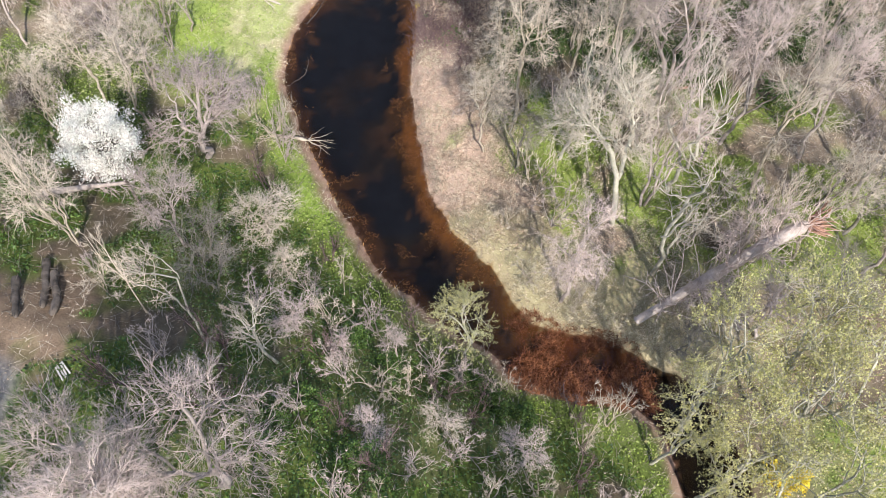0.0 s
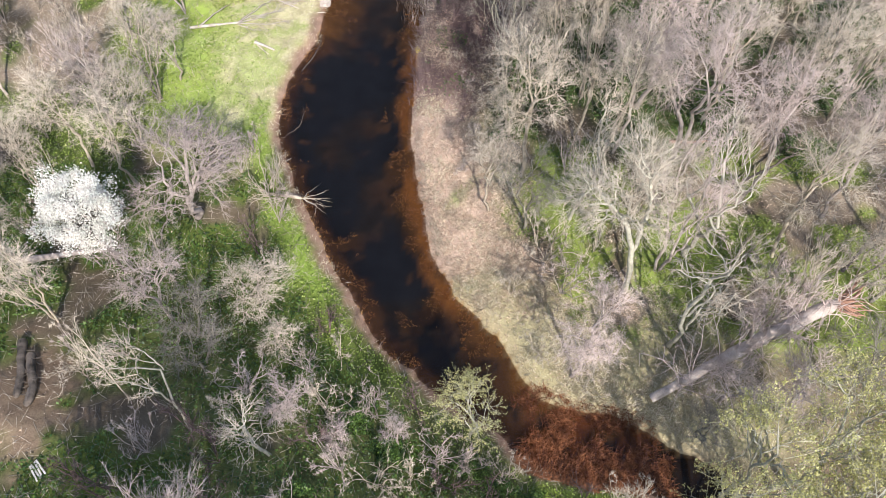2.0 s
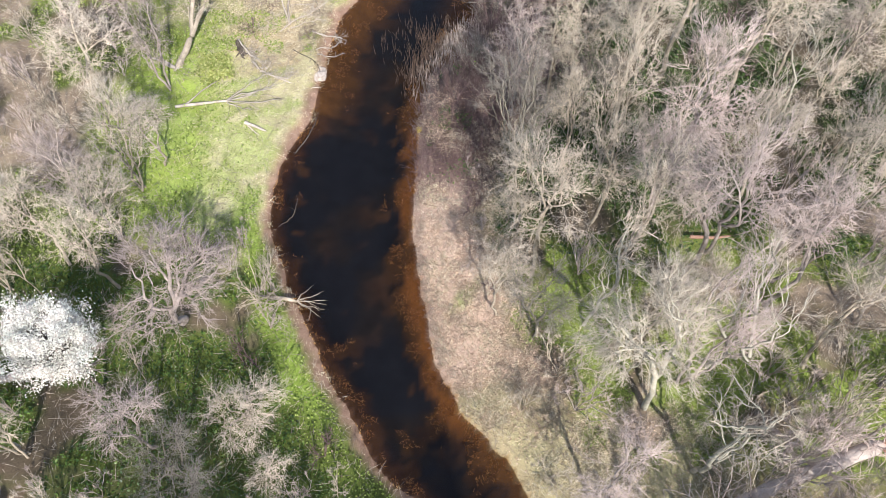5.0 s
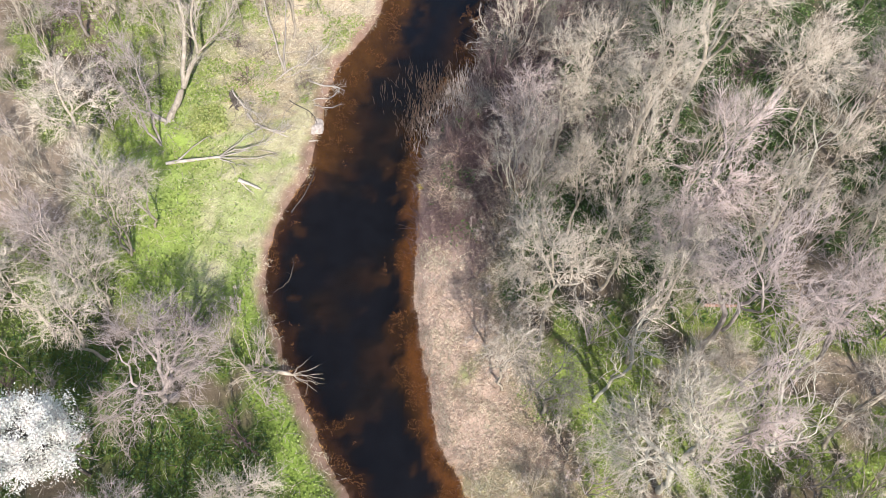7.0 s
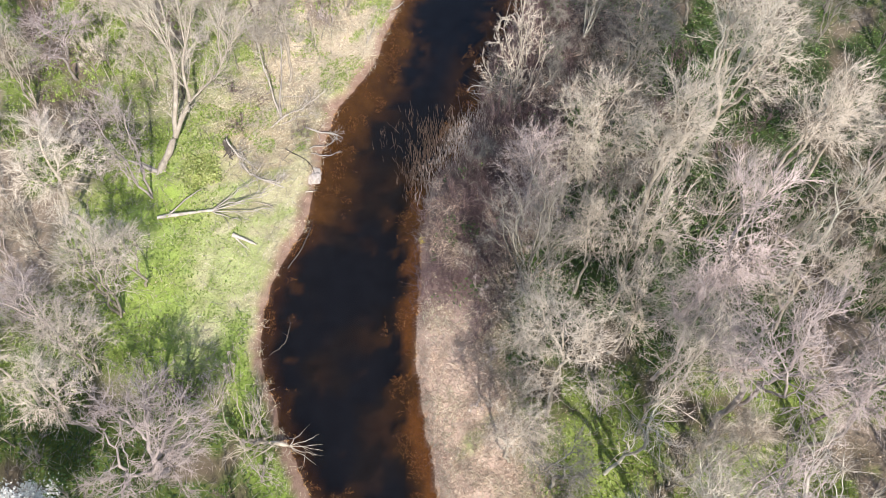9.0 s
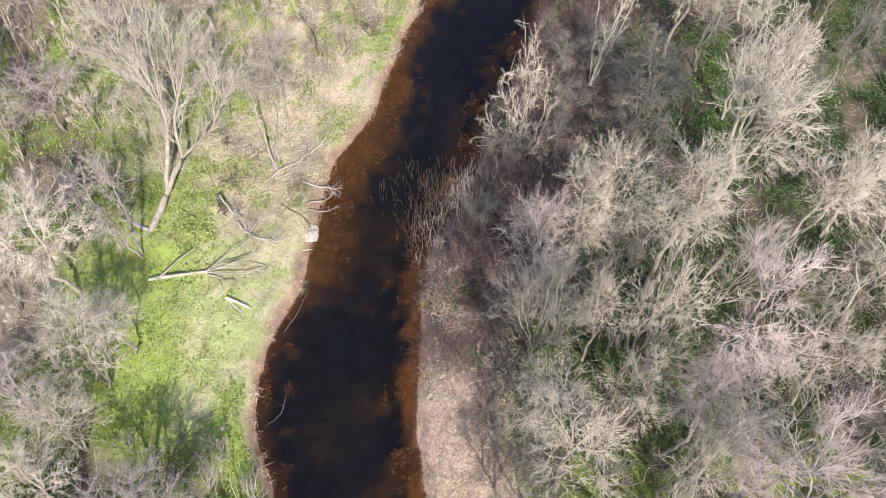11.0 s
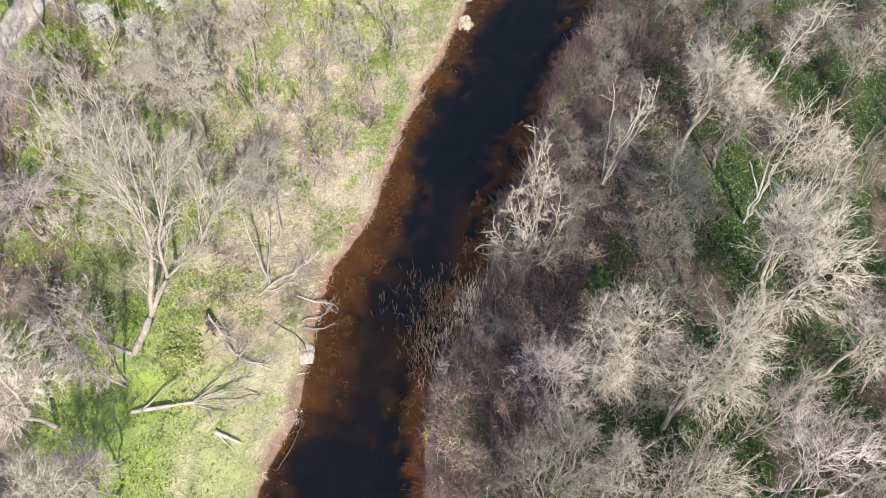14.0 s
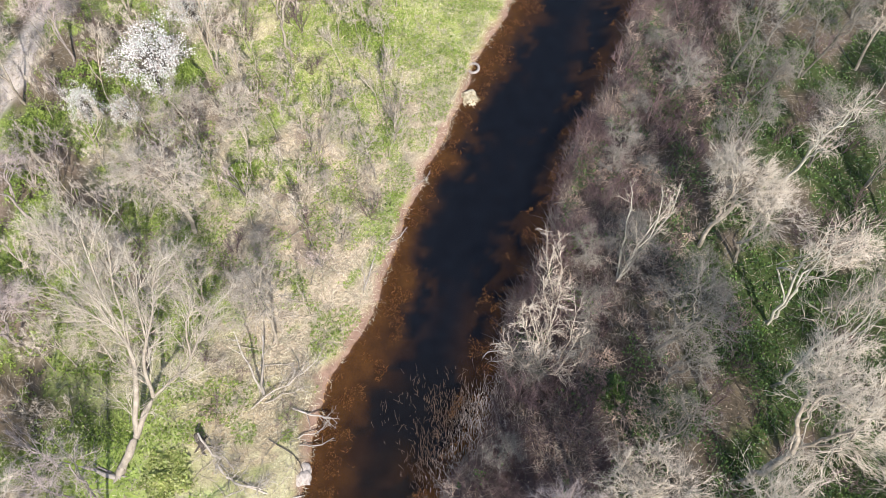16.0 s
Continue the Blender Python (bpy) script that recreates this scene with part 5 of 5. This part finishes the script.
def ivy_leaves(g, c):
    c[:, 2] += g.uniform(0.02, 0.6, len(c)) * np.clip(0.35 + 0.8 * waves(c[:, 0], c[:, 1], 0.9, 33), 0.06, 1)
    return scatter_leaves("ivy", g, c, 0.085, wood_herb, 0.7)


def herb_leaves(g, c):
    n = len(c)
    c[:, 2] += g.uniform(0.02, 0.5, n) * np.clip(0.35 + 0.7 * waves(c[:, 0], c[:, 1], 0.8, 31), 0.08, 1)
    return scatter_leaves("herbs", g, c, 0.075, herb, 0.7)


cover("low_herbs", "low bright green herbs and ivy on the woodland floor", "plants", 380000,
      lambda c, d, s, x, y: (d > 0.4) * greenness(c) * np.where((s < 0) & (np.hypot((x + 11.5) / 5, (y - 37.5) / 7) < 1), 0.12 + 0.7 * smooth(0.0, 0.4, waves(x, y, 1.8, 91)), 0.85) * ~shaded(x, y, s), herb_leaves, 41)
cover("ivy", "dark green ivy and ferns under the bare trees", "ivy", 420000,
      lambda c, d, s, x, y: (d > 0.4) * greenness(c) * shaded(x, y, s) * 0.9, ivy_leaves, 40)
cover("grass", "short fresh green grass", "grass", 190000,
      lambda c, d, s, x, y: (d > 0.3) * np.clip((c[:, 1] - 0.2) * 6, 0, 1) * np.clip((c[:, 1] / c[:, 0] - 0.85) * 5, 0, 1), lambda g, c: blades("grass", g, c, 0.14, 0.02, grass_mat, 1.2), 42)
cover("dry_grass", "dry straw-coloured grass and stalks", "grass", 340000,
      lambda c, d, s, x, y: (d > 0.25) * np.clip((c[:, 0] - 0.2) * 4, 0, 1) * 0.8, lambda g, c: blades("straw", g, c, 0.24, 0.018, straw_mat, 1.6), 43)
cover("bank_straw", "thick mat of pale dry grass on the open bank", "grass", 230000,
      lambda c, d, s, x, y: (s < 0) * (d > 0.25) * np.clip((c[:, 0] - 0.22) * 5, 0, 1) * 0.85, lambda g, c: blades("bank_straw", g, c, 0.3, 0.026, straw_mat, 2.4), 53, (-24, 4, 43, 72))
cover("far_bank_straw", "dry grass and stalks on the open inner bend", "grass", 130000,
      lambda c, d, s, x, y: (s > 0) * (d > 0.2) * np.where(y < 22, 0.8, 0.45 * (d < 5.5)) * smooth(-0.5, 0.3, waves(x, y, 1.4, 66)), lambda g, c: blades("far_bank_straw", g, c, 0.3, 0.022, straw_mat, 1.6), 55, (-3, 12, 14, 38))
cover("bend_grass", "matted pinkish dead grass on the open inner bend", "grass", 120000,
      lambda c, d, s, x, y: (s > 0) * (d > -0.05) * smooth(6.5, 4.5, d) * smooth(19, 22, y) * smooth(35, 31, y + waves(x, y, 1.5, 69)) * (0.2 + 0.7 * smooth(-0.5, 0.4, waves(x, y, 0.9, 67))), lambda g, c: blades("bend_grass", g, c + np.array([0, 0, 0.03]), 0.22, 0.02, pink_straw, 4.0), 56, (-3, 10, 19, 41))
cover("bank_weeds", "small green weeds among the dry grass of the bank", "plants", 150000,
      lambda c, d, s, x, y: (s < 0) * (d > 0.4) * smooth(-0.05, 0.2, waves(x, y, 1.1, 64) + 0.5 * waves(x, y, 4, 65)) * 0.85, lambda g, c: scatter_leaves("bank_weeds", g, c + np.array([0, 0, 0.06]), 0.075, herb, 0.8), 54, (-24, 4, 43, 72))
cover("leaf_litter", "dry pinkish-brown fallen leaves", "leaves", 230000,
      lambda c, d, s, x, y: (d > 0.1) * np.clip(1.2 - greenness(c), 0.1, 1) * 0.32 * (s > 0) * np.where(y > 40, 0.25, 1.0) + (d > 0.1) * 0.03, lambda g, c: scatter_leaves("litter", g, c + np.array([0, 0, 0.02]), 0.055, litter_mat, 0.35), 44)


def bramble(g, c):
    w = Wood()
    way = unit(np.concatenate([g.normal(size=(len(c), 2)), 0.25 + np.abs(g.normal(size=(len(c), 1))) * 0.8], 1))
    q, e = grow(g, c, way, g.uniform(0.4, 1.5, len(c)), 2, 0.2, -0.2)
    q[:, 1:, 2] = np.maximum(q[:, 1:, 2], c[:, 2:3] + 0.04)
    w.tubes(q, np.full((len(c), 2), 0.011), 3)
    return w.mesh("bramble", twig_grey)


cover("undergrowth", "tangle of dry brambles and dead stems under the trees", "undergrowth", 80000,
      lambda c, d, s, x, y: (d > 0.5) * np.where(((s > 0) & (d < 4) & (y < 38)) | ((s < 0) & (np.hypot((x + 11.5) / 4.5, (y - 36.5) / 5) < 1)), 0.05, np.where(shaded(x, y, s), 0.22, np.where((s > 0) & (y < 40), 0.28, 0.5))) * (0.35 + 0.65 * (waves(x, y, 2.2, 61) > -0.1)), bramble, 48)


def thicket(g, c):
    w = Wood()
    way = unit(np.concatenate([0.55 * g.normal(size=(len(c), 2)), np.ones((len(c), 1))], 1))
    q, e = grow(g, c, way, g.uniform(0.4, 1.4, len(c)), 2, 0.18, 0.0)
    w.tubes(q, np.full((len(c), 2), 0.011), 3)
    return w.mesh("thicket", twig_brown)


def dead_stems(g, c):
    w = Wood()
    way = unit(np.concatenate([0.9 * g.normal(size=(len(c), 2)) + np.array([0.3, 0.5]), np.ones((len(c), 1))], 1))
    q, e = grow(g, c, way, g.uniform(0.5, 1.5, len(c)), 2, 0.2, -0.1)
    w.tubes(q, np.full((len(c), 2), 0.011), 3)
    return w.mesh("dead_stems", twig_grey)


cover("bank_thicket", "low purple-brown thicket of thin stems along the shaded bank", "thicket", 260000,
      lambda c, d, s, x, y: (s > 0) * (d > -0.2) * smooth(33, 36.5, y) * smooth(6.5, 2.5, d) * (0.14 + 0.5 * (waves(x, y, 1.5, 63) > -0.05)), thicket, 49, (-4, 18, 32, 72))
cover("dead_stems", "pale lying dead stems among the bank thicket", "stems", 120000,
      lambda c, d, s, x, y: (s > 0) * (d > -0.1) * smooth(36, 40, y) * smooth(8, 3, d) * (0.06 + 0.5 * (waves(x, y, 1.2, 68) > 0.15)), dead_stems, 57, (-4, 18, 32, 72))
cover("fallen_twigs", "thin dry twigs strewn over the ground", "twigs", 42000,
      lambda c, d, s, x, y: (d > 0.2) * 0.7, lambda g, c: blades("twigs", g, c + np.array([0, 0, 0.03]), 0.6, 0.016, twig_tan, 5.0), 45)
cover("dead_sedge", "rusty dead sedge in the silted bend of the stream", "sedge", 40000,
      lambda c, d, s, x, y: (d < 0.5) * (x > 3) * (x < 10) * (y < 17) * smooth(-0.7, 0.2, waves(x, y, 1.6, 51)) * 0.95, lambda g, c: blades("sedge", g, np.maximum(c, np.array([-99, -99, -0.05])), 0.34, 0.026, rust_sedge, 1.6), 46, (2, 11, 11, 18))
cover("shallow_weed", "orange-brown weed and stalks along the shallow margins", "weed", 260000,
      lambda c, d, s, x, y: (d < 0.1) * (c[:, 0] > 0.07) * (waves(x, y, 0.7, 52) > 0.15) * 0.9, lambda g, c: blades("weed", g, np.maximum(c, np.array([-99, -99, -0.06])), 0.14, 0.03, weed_mat, 1.8), 47, (-12, 12, 18, 74))


cover("rusty_tussocks", "reddish-brown tussocks of dead grass among the bank thicket", "grass", 90000,
      lambda c, d, s, x, y: (s > 0) * (d > 0.1) * smooth(9, 5, d) * smooth(33, 36, y) * smooth(0.1, 0.5, waves(x, y, 1.3, 81) + 0.4 * waves(x, y, 0.5, 82)) * 0.9, lambda g, c: blades("tussocks", g, c + np.array([0, 0, 0.25]), 0.55, 0.026, pink_straw, 2.0), 82, (-3, 16, 32, 70))
cover("bank_ferns", "dark green ferns and nettles between the bushes of the shaded bank", "plants", 130000,
      lambda c, d, s, x, y: (s > 0) * (d > 0.6) * smooth(33, 37, y) * smooth(0.35, 0.7, waves(x, y, 1.7, 83) + 0.4 * waves(x, y, 0.6, 84)) * 0.8, lambda g, c: scatter_leaves("ferns", g, c + np.stack([np.zeros(len(c)), np.zeros(len(c)), g.uniform(0.1, 0.8, len(c))], 1), 0.075, wood_herb, 0.7), 83, (-3, 18, 33, 70))
cover("bank_debris", "dry stalks, twigs and washed-up litter on the muddy margin", "debris", 60000,
      lambda c, d, s, x, y: (s < 0) * (d > -0.15) * (d < 1.3) * smooth(-0.3, 0.4, waves(x, y, 0.8, 85)) * 0.9, lambda g, c: blades("debris", g, np.maximum(c, np.array([-99, -99, 0.0])) + np.array([0, 0, 0.02]), 0.3, 0.018, straw_mat, 3.0), 84, (-12, 4, 22, 72))
